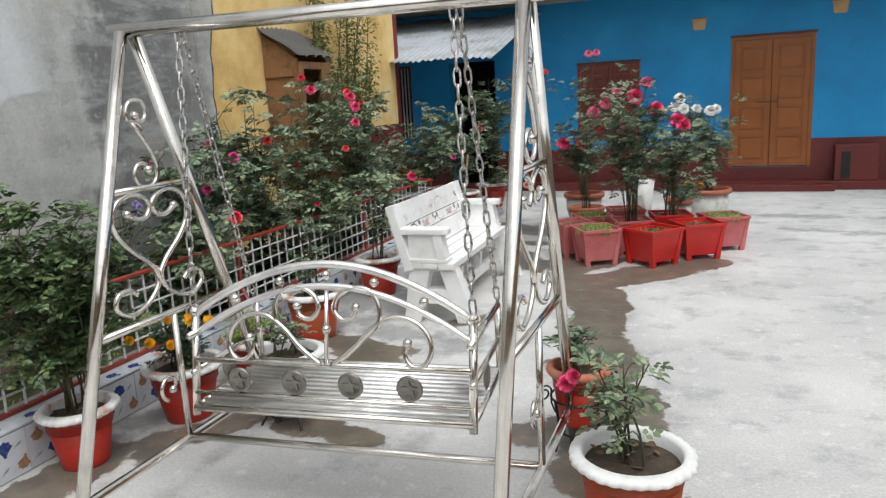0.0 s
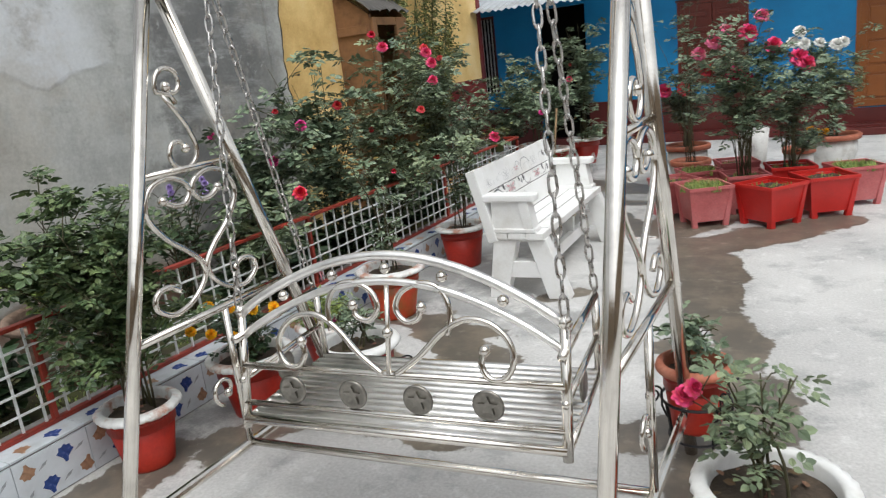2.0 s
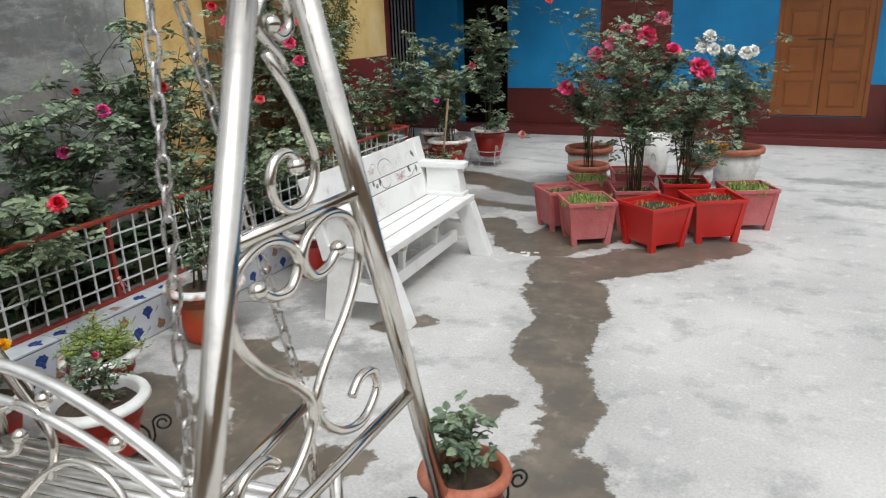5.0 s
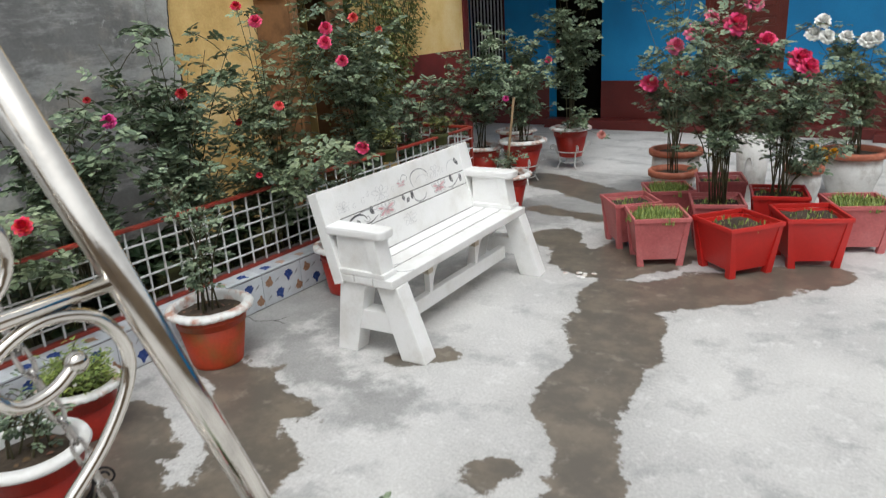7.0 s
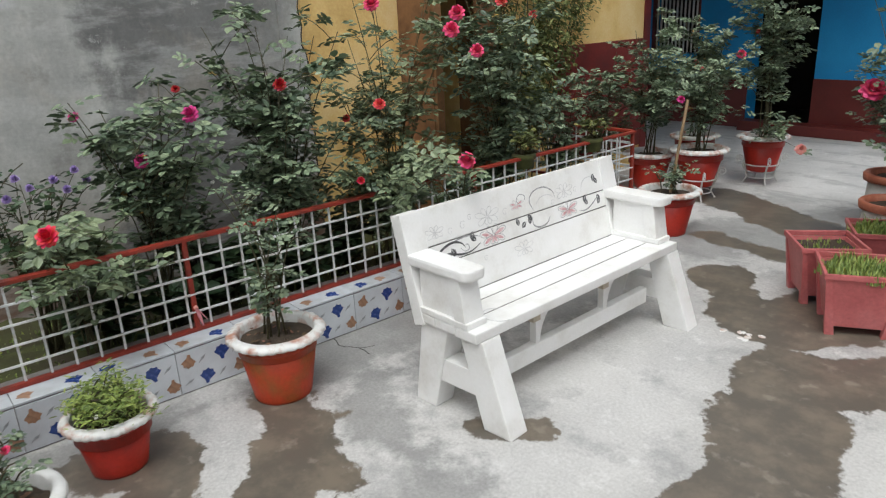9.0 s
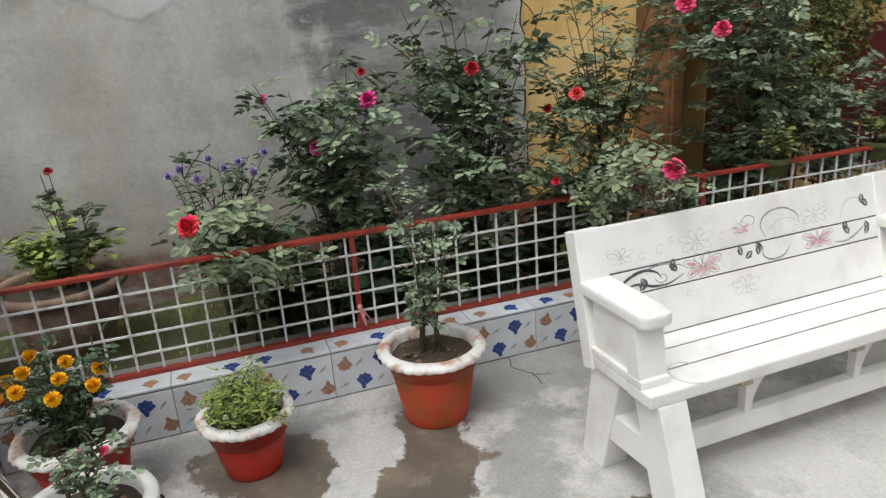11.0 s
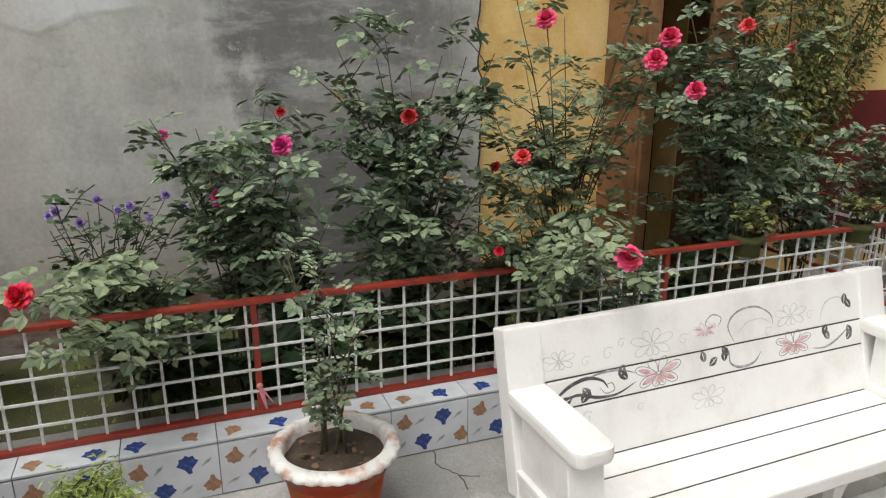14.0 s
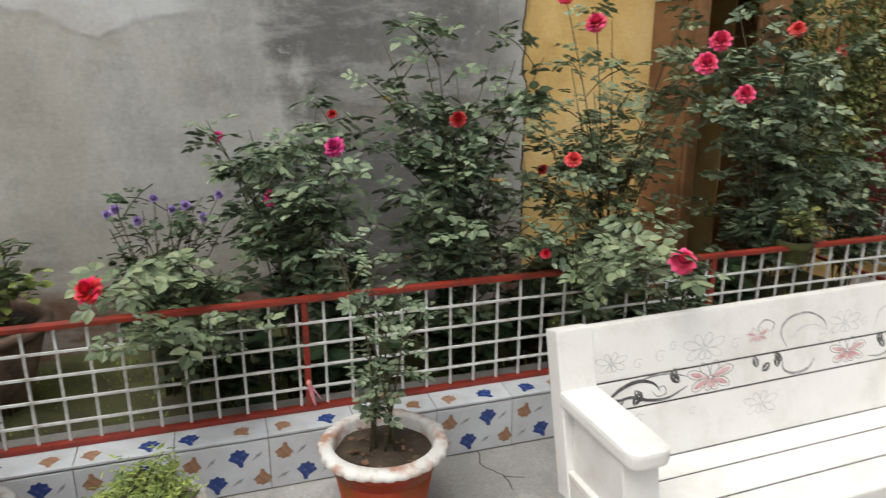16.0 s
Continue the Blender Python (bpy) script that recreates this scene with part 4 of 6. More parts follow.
    for u, v, r0 in ((0.12, 0.29, 0.018), (0.20, 0.300, 0.022), (0.25, 0.325, 0.016), (0.48, 0.30, 0.02), (0.83, 0.27, 0.018), (1.02, 0.30, 0.018), (0.11, 0.125, 0.02), (0.30, 0.12, 0.014)):
        line(spiral(c + u, v, r0, 0.004, 40, 420, 18), 0.0012, M["carve_grey"], "faded_scroll")
    ring = part("carved_ring", sweep([(X(-2.0) + 0.07 * math.cos(a), Y(4.86) + 0.06 * math.sin(a), 0.4475) for a in [radians(130 + 10 * i) for i in range(24)]], 0.0022, 5), M["carve_grey"], b)
    return tagged(b, "white painted cement garden bench with floral carved back", "bench")


bench()


# ---- swing ----
def swing():
    """Polished steel swing: two scrolled A-frames, a top bar and a slatted seat on chains."""
    s = base("garden_swing", -1.53, 2.425, 0, 0.0)
    HX, TOP, AP = 0.75, 1.88, -0.045
    st = M["steel"]

    off, AP0 = 0.0, AP

    def leg_y(z, back):
        f = z / TOP
        return off + ((0.63 * (1 - f) + (AP0 + 0.03) * f) if back else (-0.63 * (1 - f) + (AP0 - 0.03) * f))
    for sx in (-1, 1):
        x, off = sx * HX, sx * 0.075
        up = 0.04 if sx > 0 else 0.0
        AP = AP0 + off
        frame_ = part("side_frame", sweep([(x, leg_y(0.22, 0), 0.22), (x, leg_y(0.22, 1), 0.22)], 0.019, 10), st, s)
        for back in (0, 1):
            part("leg", sweep([(x, leg_y(0.0, back), 0.0), (x, leg_y(TOP, back), TOP)], 0.024, 14), st, frame_, smooth=True)
        part("cross_bar", sweep([(x, leg_y(1.30 + up, 0), 1.30 + up), (x, leg_y(1.30 + up, 1), 1.30 + up)], 0.013, 8), st, frame_, smooth=True)
        part("cross_bar", sweep([(x, leg_y(0.78, 0), 0.78), (x, leg_y(0.78, 1), 0.78)], 0.015, 8), st, frame_, smooth=True)
        part("upright", sweep([(x, off, 0.22), (x, off, 0.78)], 0.014, 8), st, frame_, smooth=True)

        def scroll(pts, r=0.0095, bead=True):
            part("scroll", sweep([(x, u, v) for u, v in pts], r, 8), st, frame_, smooth=True)
            if bead:
                part("bead", ball(0.017, x, pts[0][0], pts[0][1], 8), st, frame_, smooth=True)
        # S scroll under the apex
        scroll(spiral(AP + 0.0, 1.585 + 2.4 * up, 0.020, 0.065 - 0.3 * up, 200, 560, 30) + [(AP - 0.03 + 0.02 * i, 1.58 + 2 * up - 0.03 * i) for i in (1, 2)], 0.009)
        scroll(spiral(AP - 0.01, 1.36 + 1.6 * up, 0.025, 0.075 + 0.25 * up, 20, 380, 30) + [(AP + 0.04, 1.44 + 2 * up), (AP + 0.0, 1.50 + 2 * up), (AP - 0.04, 1.55 + 2 * up)], 0.009)
        # lyre between the two cross bars
        for m in (-1, 1):
            half = [(0.125, 1.212), (0.085, 1.188), (0.035, 1.187), (0.006, 1.225), (0.03, 1.262), (0.095, 1.283), (0.165, 1.262), (0.20, 1.205), (0.19, 1.15), (0.135, 1.08), (0.055, 1.015), (0.010, 0.96),
                    (0.018, 0.905), (0.085, 0.848), (0.17, 0.828), (0.235, 0.868), (0.225, 0.915), (0.17, 0.926), (0.13, 0.90)]
            scroll(smooth_line([(AP + m * d, z + up * (z - 0.8) / 0.5) for d, z in half]), 0.0105)
        # brackets under the low cross bar
        scroll(spiral(off - 0.07, 0.48, 0.02, 0.06, -60, 250, 20), 0.008)
    bar = part("top_bar", sweep([(-HX - 0.07, AP0 - 0.082, TOP + 0.01), (HX + 0.07, AP0 + 0.082, TOP + 0.01)], 0.027, 14), st, s, smooth=True)
    part("tie_bar", sweep([(-HX, -0.075, 0.225), (HX, 0.075, 0.225)], 0.016, 10), st, s, smooth=True)
    return tagged(s, "polished steel swing stand with scrolled A-frames", "swing")


swing()


def swing_seat():
    L, D = 0.527, 0.50
    s = base("hanging_seat", -1.460, 2.145, 0.508, 6.5)
    st = M["steel"]
    for i in range(13):
        y = 0.02 + (D - 0.03) * i / 12
        part("slat", sweep([(-L, y, 0), (L, y, 0)], 0.0125, 10), M["steel_sky_bright"], s, smooth=True)
    for x in (-L, L):
        part("side_rail", sweep([(x, 0, -0.004), (x, D, -0.004)], 0.013, 8), st, s, smooth=True)
        part("back_post", sweep([(x, 0, -0.03), (x, 0.068, 0.335)], 0.015, 10), st, s, smooth=True)
        part("finial", ball(0.021, x, 0.070, 0.346, 8), st, s, smooth=True)
        part("front_post", sweep([(x, D, -0.02), (x, D, 0.27)], 0.014, 8), st, s, smooth=True)
        part("arm_rail", sweep([(x, 0.01, 0.27), (x, D, 0.27)], 0.014, 8), st, s, smooth=True)
        part("arm_rail", sweep([(x, 0.01, 0.13), (x, D, 0.13)], 0.011, 8), st, s, smooth=True)
        c = lathe([(0.0, -0.004), (0.045, -0.004), (0.052, 0.0), (0.045, 0.004), (0.0, 0.004)], 20)
        bmesh.ops.transform(c, matrix=pose(x, D * 0.5, 0.075, 0, 90, 0), verts=c.verts)
        part("medallion", c, M["steel_dull"], s, "stamped round medallion", smooth=True)
    part("front_rail", sweep([(-L, D, 0), (L, D, 0)], 0.012, 8), st, s, smooth=True)
    part("back_rail", sweep([(-L, 0, 0.0), (L, 0, 0.0)], 0.015, 8), st, s, smooth=True)
    part("back_rail", sweep([(-L, 0.011, 0.055), (L, 0.011, 0.055)], 0.010, 8), st, s, smooth=True)
    part("back_rail", sweep([(-L, 0.035, 0.175), (L, 0.035, 0.175)], 0.012, 8), st, s, smooth=True)
    for i in range(4):
        x = -L + 0.19 + i * 0.215
        c = lathe([(0.0, -0.004), (0.037, -0.004), (0.044, -0.007), (0.048, 0.0), (0.044, 0.007), (0.037, 0.004), (0.0, 0.004)], 24)
        bmesh.ops.transform(c, matrix=pose(x, 0.012, 0.112, 90, 0, 0), verts=c.verts)
        part("medallion", c, M["steel_dull"], s, "stamped round medallion", smooth=True)
        star = [(x + (0.03 if k % 2 == 0 else 0.013) * math.sin(k * math.pi / 5), 0.112 + (0.03 if k % 2 == 0 else 0.013) * math.cos(k * math.pi / 5)) for k in range(10)]
        part("star", prism(star, "y", 0.003, 0.0075), M["steel_dull"], s)
    n = 30
    for rise, z0, r in ((0.188, 0.337, 0.0145), (0.187, 0.262, 0.0115)):
        part("arch", sweep([(-L + 2 * L * i / n, 0.068 + 0.15 * (z0 - 0.337) + 0.03 * math.sin(math.pi * i / n), z0 + rise * math.sin(math.pi * i / n) ** 0.85) for i in range(n + 1)], r, 10), M["steel_sky_bright"], s, smooth=True)
    for f in (0.16, 0.33, 0.5, 0.67, 0.84):
        z = 0.300 + 0.187 * math.sin(math.pi * f) ** 0.85
        part("bead", ball(0.017, -L + 2 * L * f, 0.062 + 0.03 * math.sin(math.pi * f), z, 8), st, s, smooth=True)
    part("centre_rod", sweep([(0, 0.03, 0.175), (0, 0.088, 0.44)], 0.008, 8), st, s, smooth=True)
    part("bead", ball(0.017, 0, 0.056, 0.30, 8), st, s, smooth=True)
    for m in (-1, 1):
        big = [(m * 0.02, 0.176), (m * 0.10, 0.235), (m * 0.17, 0.305), (m * 0.24, 0.345), (m * 0.31, 0.34), (m * 0.365, 0.30), (m * 0.385, 0.24), (m * 0.36, 0.19), (m * 0.315, 0.185), (m * 0.29, 0.22), (m * 0.30, 0.26)]
        part("scroll", sweep([(u, 0.2 * v - 0.005, v) for u, v in smooth_line(big)], 0.0095, 8), st, s, smooth=True)
        part("bead", ball(0.017, m * 0.30, 0.048, 0.262, 8), st, s, smooth=True)
        small = [(m * 0.19, 0.30), (m * 0.20, 0.37), (m * 0.17, 0.43), (m * 0.11, 0.445), (m * 0.05, 0.42), (m * 0.03, 0.37), (m * 0.06, 0.335), (m * 0.10, 0.345), (m * 0.11, 0.375)]
        part("scroll", sweep([(u, 0.2 * v - 0.005, v) for u, v in smooth_line(small)], 0.009, 8), st, s, smooth=True)
        part("bead", ball(0.016, m * 0.112, 0.071, 0.378, 8), st, s, smooth=True)
    return tagged(s, "polished steel slatted swing seat with arched scroll back", "swing")


swing_seat()

# finest parts of the swing
link_pts = [(0, 0.011 * math.cos(a), 0.024 * math.sin(a) + (0.008 if math.sin(a) > 0 else -0.008)) for a in [2 * math.pi * i / 14 for i in range(14)]]
link_me = mesh_from(sweep(link_pts, 0.0041, 6, closed=True))
for p in link_me.polygons:
    p.use_smooth = True


def chain(a, b):
    a, b = Vector(a), Vector(b)
    c = base("chain", *b)
    n = int((a - b).length / 0.052)
    q = (a - b).to_track_quat("Z", "Y")
    for i in range(n + 1):
        o = part("link", link_me, M["chain"], c)
        o.matrix_basis = Matrix.Translation((a - b) * (i / n)) @ q.to_matrix().to_4x4() @ pose(0, 0, 0, 0, 0, 90 * (i % 2))
    return tagged(c, "hanging galvanised chain of the swing", "chain", group="swing chains")


def on_seat(x, y, z):
    return pose(-1.460, 2.145, 0.508, 0, 0, 6.5) @ Vector((x, y, z))


def on_stand(x, y, z):
    return pose(-1.53, 2.425, 0, 0, 0, 0.0) @ Vector((x, y, z))


for sx, top in ((-0.53, -0.52), (0.53, 0.52)):
    chain(on_stand(top - 0.012, -0.045 + 0.1 * top, 1.855), on_seat(sx, 0.062, 0.335))
    chain(on_stand(top + 0.012, -0.045 + 0.1 * top, 1.855), on_seat(sx, 0.50, 0.27))


# ---- cracks in the yard ----
for k, pts in enumerate(([(-3.12, 4.72), (-3.02, 4.70), (-2.93, 4.76), (-2.84, 4.75)], [(-2.93, 4.76), (-2.90, 4.83)])):
    line_ = []
    for u, v in smooth_line(pts, 8):
        line_.append((u + 0.012 * noise.noise(Vector((u * 30, v * 30, 2))), v + 0.012 * noise.noise(Vector((u * 30, v * 30, 7))), 0.0))
    c = part("floor_crack", sweep(line_, 0.0028, 5, flat=0.3), M["dirt"])
    tagged(c, "thin dark crack in the concrete by the kerb", "crack", kind="structure")


# ---- plants: building blocks ----
def leaf_mesh(name, places, size, mat_, rnd_, leaflets=5, droop=0.25, narrow=0.76):
    """Many compound leaves in one mesh. places: (origin, direction)."""
    verts, faces = [], []
    shape = ((0, 0, 0), (-0.5, 0.35, 0.06), (-0.36, 0.72, 0.05), (0, 1, -0.06), (0.36, 0.72, 0.05), (0.5, 0.35, 0.06), (0, 0.5, -0.05))
    quads = ((0, 6, 2, 1), (0, 5, 4, 6), (6, 3, 2), (6, 4, 3))

    def one(o, d, n, length):
        side = d.cross(n).normalized()
        up = side.cross(d)
        k = len(verts)
        w = length * narrow
        for u, v, z in shape:
            p = o + side * (u * w) + d * (v * length) + up * (z * length)
            verts.append(p[:])
        for q in quads:
            faces.append([k + i for i in q])
    for o, d in places:
        d = d.normalized()
        n = Vector((rnd_.gauss(0, 0.45), rnd_.gauss(0, 0.45), 1)).normalized()
        side = d.cross(n)
        side = side.normalized() if side.length > 1e-4 else Vector((1, 0, 0))
        n = side.cross(d).normalized()
        s = size * rnd_.uniform(0.65, 1.3)
        if leaflets == 1:
            one(o, d, n, s)
            continue
        stalk = s * 1.5
        one(o + d * stalk - Vector((0, 0, droop * s * 0.6)), (d - Vector((0, 0, droop))).normalized(), n, s)
        for f, g in ((0.85, 0.95), (0.35, 0.8))[: (leaflets - 1) // 2]:
            for m in (-1, 1):
                dd = (d * 0.55 + side * m - Vector((0, 0, droop * 0.8)) + n * rnd_.uniform(-0.1, 0.25)).normalized()
                one(o + d * stalk * f, dd, n, s * g)
    me = bpy.data.meshes.new(name)
    me.from_pydata(verts, [], faces)
    me.materials.append(mat_)
    return me


def petal_grid(bm, a, tilt, length, width, cup, r0, z0, n=4):
    rows = []
    for i in range(n):
        f = i / (n - 1)
        row = []
        for j in range(4):
            g = (j / 3 - 0.5) * 2
            w = width * math.sin(math.pi * (0.18 + 0.68 * f)) * g
            out = r0 + length * f * math.sin(tilt + cup * f) - cup * 0.2 * length * g * g
            z = z0 + length * f * math.cos(tilt + cup * f)
            row.append(bm.verts.new((out * math.cos(a) - w * math.sin(a), out * math.sin(a) + w * math.cos(a), z)))
        rows.append(row)
    for a_, b_ in zip(rows, rows[1:]):
        for j in range(3):
            bm.faces.new((a_[j], a_[j + 1], b_[j + 1], b_[j]))


def rose_mesh(mat_):
    """A full double rose of 50 mm radius, axis up."""
    bm = bmesh.new()
    r = random.Random(3)
    for ring, (count, tilt, length, width, cup, r0) in enumerate(((4, -0.30, 0.036, 0.013, -0.1, 0.007), (5, -0.12, 0.040, 0.017, 0.0, 0.012), (6, 0.06, 0.042, 0.020, 0.15, 0.014), (7, 0.35, 0.043, 0.022, 0.4, 0.013), (8, 0.6, 0.046, 0.024, 0.55, 0.016), (9, 0.95, 0.048, 0.025, 0.65, 0.017), (9, 1.4, 0.042, 0.024, 0.6, 0.014))):
        for i in range(count):
            petal_grid(bm, 2 * math.pi * (i + 0.5 * (ring % 2)) / count + r.uniform(-0.2, 0.2), tilt + r.uniform(-0.1, 0.1), length * r.uniform(0.9, 1.1), width, cup, r0, 0.003 * (6 - ring))
    me = mesh_from(bm)
    me.materials.append(mat_)
    for p in me.polygons:
        p.use_smooth = True
    return me


def pompon_mesh(mat_):
    bm = bmesh.new()
    r = random.Random(8)
    for ring in range(5):
        for i in range(12 - ring):
            petal_grid(bm, 2 * math.pi * i / (12 - ring) + ring * 0.3, 1.35 - 0.28 * ring + r.uniform(-0.1, 0.1), 0.032, 0.011, 0.15, 0.004, 0.004 * ring, 3)
    me = mesh_from(bm)
    me.materials.append(mat_)
    return me


ROSE = {k: rose_mesh(M[k]) for k in ("pink", "rosy", "red", "crimson", "magenta", "coral", "blush", "white_petal")}
ROSE["marigold"] = pompon_mesh(M["marigold"])
ROSE["lilac"] = pompon_mesh(M["lilac"])


def arc(a, b, bend, n=7):
    a, b = Vector(a), Vector(b)
    return [a.lerp(b, t) + bend * (math.sin(math.pi * t)) for t in [i / (n - 1) for i in range(n)]]


def bush(name, x, y, z, top, spread, leaves, flowers, seed, label, category="rose bush", mat_="leaf", leaf=0.042, canes=7, low=0.3, leaflets=5, lean=(0, 0), group="", narrow=0.72):
    """Canes rise from (x, y, z) and fan out to spread; leaves sit along the canes above low; each flower ends a cane.
    flowers: (x, y, z, colour, size) in the yard."""
    r = random.Random(seed)
    b = base(name, x, y, z)
    o = Vector((x, y, z))
    spots, tips = [], []
    for i in range(canes):
        a = 2 * math.pi * i / canes + r.uniform(-0.4, 0.4)
        f = spread * r.uniform(0.35, 1.0)
        tips.append((Vector((lean[0] + f * math.cos(a), lean[1] + f * math.sin(a), (top - z) * r.uniform(0.62, 1.0))), 0.005))
    for fx, fy, fz, col, s in flowers:
        tips.append((Vector((fx, fy, fz)) - o, 0.0045))
    for t, rad in tips:
        root = Vector((r.uniform(-0.055, 0.055), r.uniform(-0.055, 0.055), 0))
        bend = Vector((-t.x * 0.25 + r.uniform(-0.04, 0.04), -t.y * 0.25 + r.uniform(-0.04, 0.04), 0.04))
        pts = arc(root, t, bend)
        stems = bmesh.new()
        sweep(pts, [rad * (1.15 - 0.75 * i / 6) for i in range(7)], 5, into=stems)
        for k in range(4):
            f = low + (0.97 - low) * r.random()
            i = min(int(f * 6), 5)
            p = pts[i].lerp(pts[i + 1], f * 6 - i)
            a = r.uniform(0, 2 * math.pi)
            q = p + Vector((math.cos(a), math.sin(a), r.uniform(0.2, 1.1))) * spread * r.uniform(0.3, 0.75)
            twig = arc(p, q, Vector((0, 0, 0.02)), 4)
            sweep(twig, 0.0025, 4, into=stems)
            for m in range(3):
                spots.append(twig[m].lerp(twig[m + 1], r.random()))
            spots += [twig[3]] * 2
        spots += [pts[i].lerp(pts[i + 1], r.random()) for i in range(6) if i / 6 > low]
        part("stem", stems, M["stem"], b, smooth=True)
    places = []
    for i in range(int(leaves * 2.1)):
        p = r.choice(spots) + Vector((r.gauss(0, 0.02), r.gauss(0, 0.02), r.gauss(0, 0.02)))
        a = r.uniform(0, 2 * math.pi)
        places.append((p, Vector((math.cos(a), math.sin(a), r.uniform(-0.25, 0.55)))))
    tagged(part("leaves", leaf_mesh("leaves", places, leaf * 1.02, M[mat_], r, leaflets, narrow=narrow), None, b), kind="stuff")
    if leaves > 150 and "rose" in name:
        old = [(p, d) for p, d in places[::37]]
        tagged(part("old_leaves", leaf_mesh("old_leaves", old, leaf, M["leaf_yellow"], r, 1), None, b, "yellowed leaves"), kind="stuff")
    for fx, fy, fz, col, s in flowers:
        f = part("flower", ROSE[col], None, b)
        d = Vector((0.45 + r.uniform(-0.3, 0.3), -0.45 + r.uniform(-0.3, 0.3), 0.75))
        f.matrix_basis = Matrix.Translation(Vector((fx, fy, fz)) - o) @ d.to_track_quat("Z", "Y").to_matrix().to_4x4() @ Matrix.Diagonal((s / 0.082, s / 0.082, s / 0.082, 1))
    return tagged(b, label, category, group)


def blades(name, places, rnd_, h, mat_, w=0.004):
    verts, faces = [], []
    for p in places:
        a, t = rnd_.uniform(0, 2 * math.pi), rnd_.uniform(0.05, 0.55)
        hh = h * rnd_.uniform(0.5, 1.1)
        d = Vector((math.cos(a), math.sin(a), 0))
        s = Vector((-d.y, d.x, 0)) * w
        k = len(verts)
        for q in (p - s, p + s, p + d * hh * t * 0.4 + s * 0.8 + Vector((0, 0, hh * 0.6)), p + d * hh * t * 0.4 - s * 0.8 + Vector((0, 0, hh * 0.6)), p + d * hh * t + Vector((0, 0, hh))):
            verts.append(q[:])
        faces += [(k, k + 1, k + 2, k + 3), (k + 3, k + 2, k + 4)]
    me = bpy.data.meshes.new(name)
    me.from_pydata(verts, [], faces)
    me.materials.append(mat_)
    return me


# ---- pots ----
def soil_mesh(r, z, seed):
    bm = bmesh.new()
    rings, n = 5, 20
    prev = [bm.verts.new((0, 0, z + 0.02))]
    for k in range(1, rings + 1):
        ring = [bm.verts.new((r * k / rings * math.cos(2 * math.pi * i / n), r * k / rings * math.sin(2 * math.pi * i / n), z + 0.014 * noise.noise(Vector((i * 0.7 + seed, k, seed))) + 0.02 * (1 - k / rings))) for i in range(n)]
        for i in range(n):
            if k == 1:
                bm.faces.new((prev[0], ring[i], ring[(i + 1) % n]))
            else:
                bm.faces.new((prev[i], ring[i], ring[(i + 1) % n], prev[(i + 1) % n]))
        prev = ring
    return bm


def flower_pot(x, y, z, r_top, r_base, h, label, body="clay", rim="rim", scallop=True, seed=0, group="red pots with white rims"):
    p = base("flower_pot", x, y, z, seed * 37)
    wall = [(r_base * 0.98, 0.0), (r_base, 0.012), (r_top * 0.93, h - 0.03), (r_top * 0.90, h - 0.03), (r_top * 0.89, h - 0.10), (0.0, h - 0.11)]
    part("body", lathe(wall, 36), M[body], p, smooth=True)
    k = 30

    def wave(a, ring):
        chip = 0.03 * noise.noise(Vector((3 * math.cos(a), 3 * math.sin(a), seed * 3.1 + ring * 0.4)))
        return 1 + (0.036 * abs(math.cos(a * k / 2)) - 0.014 + chip if scallop and ring in (1, 2, 3) else 0)
    prof = [(r_top * 0.92, h - 0.036), (r_top * 1.06, h - 0.036), (r_top * 1.115, h - 0.026), (r_top * 1.08, h - 0.010), (r_top * 0.91, h), (r_top * 0.86, h - 0.014), (r_top * 0.83, h - 0.085)]
    bm = lathe(prof, 120 if scallop else 40, wave, False)
    part("rim", bm, M[rim], p, "chipped white scalloped rim" if rim == "rim" else "", smooth=True)
    part("soil", soil_mesh(r_top * 0.855, h - 0.052, seed), M["soil"], p, smooth=True)
    return tagged(p, label, "flower pot", group)


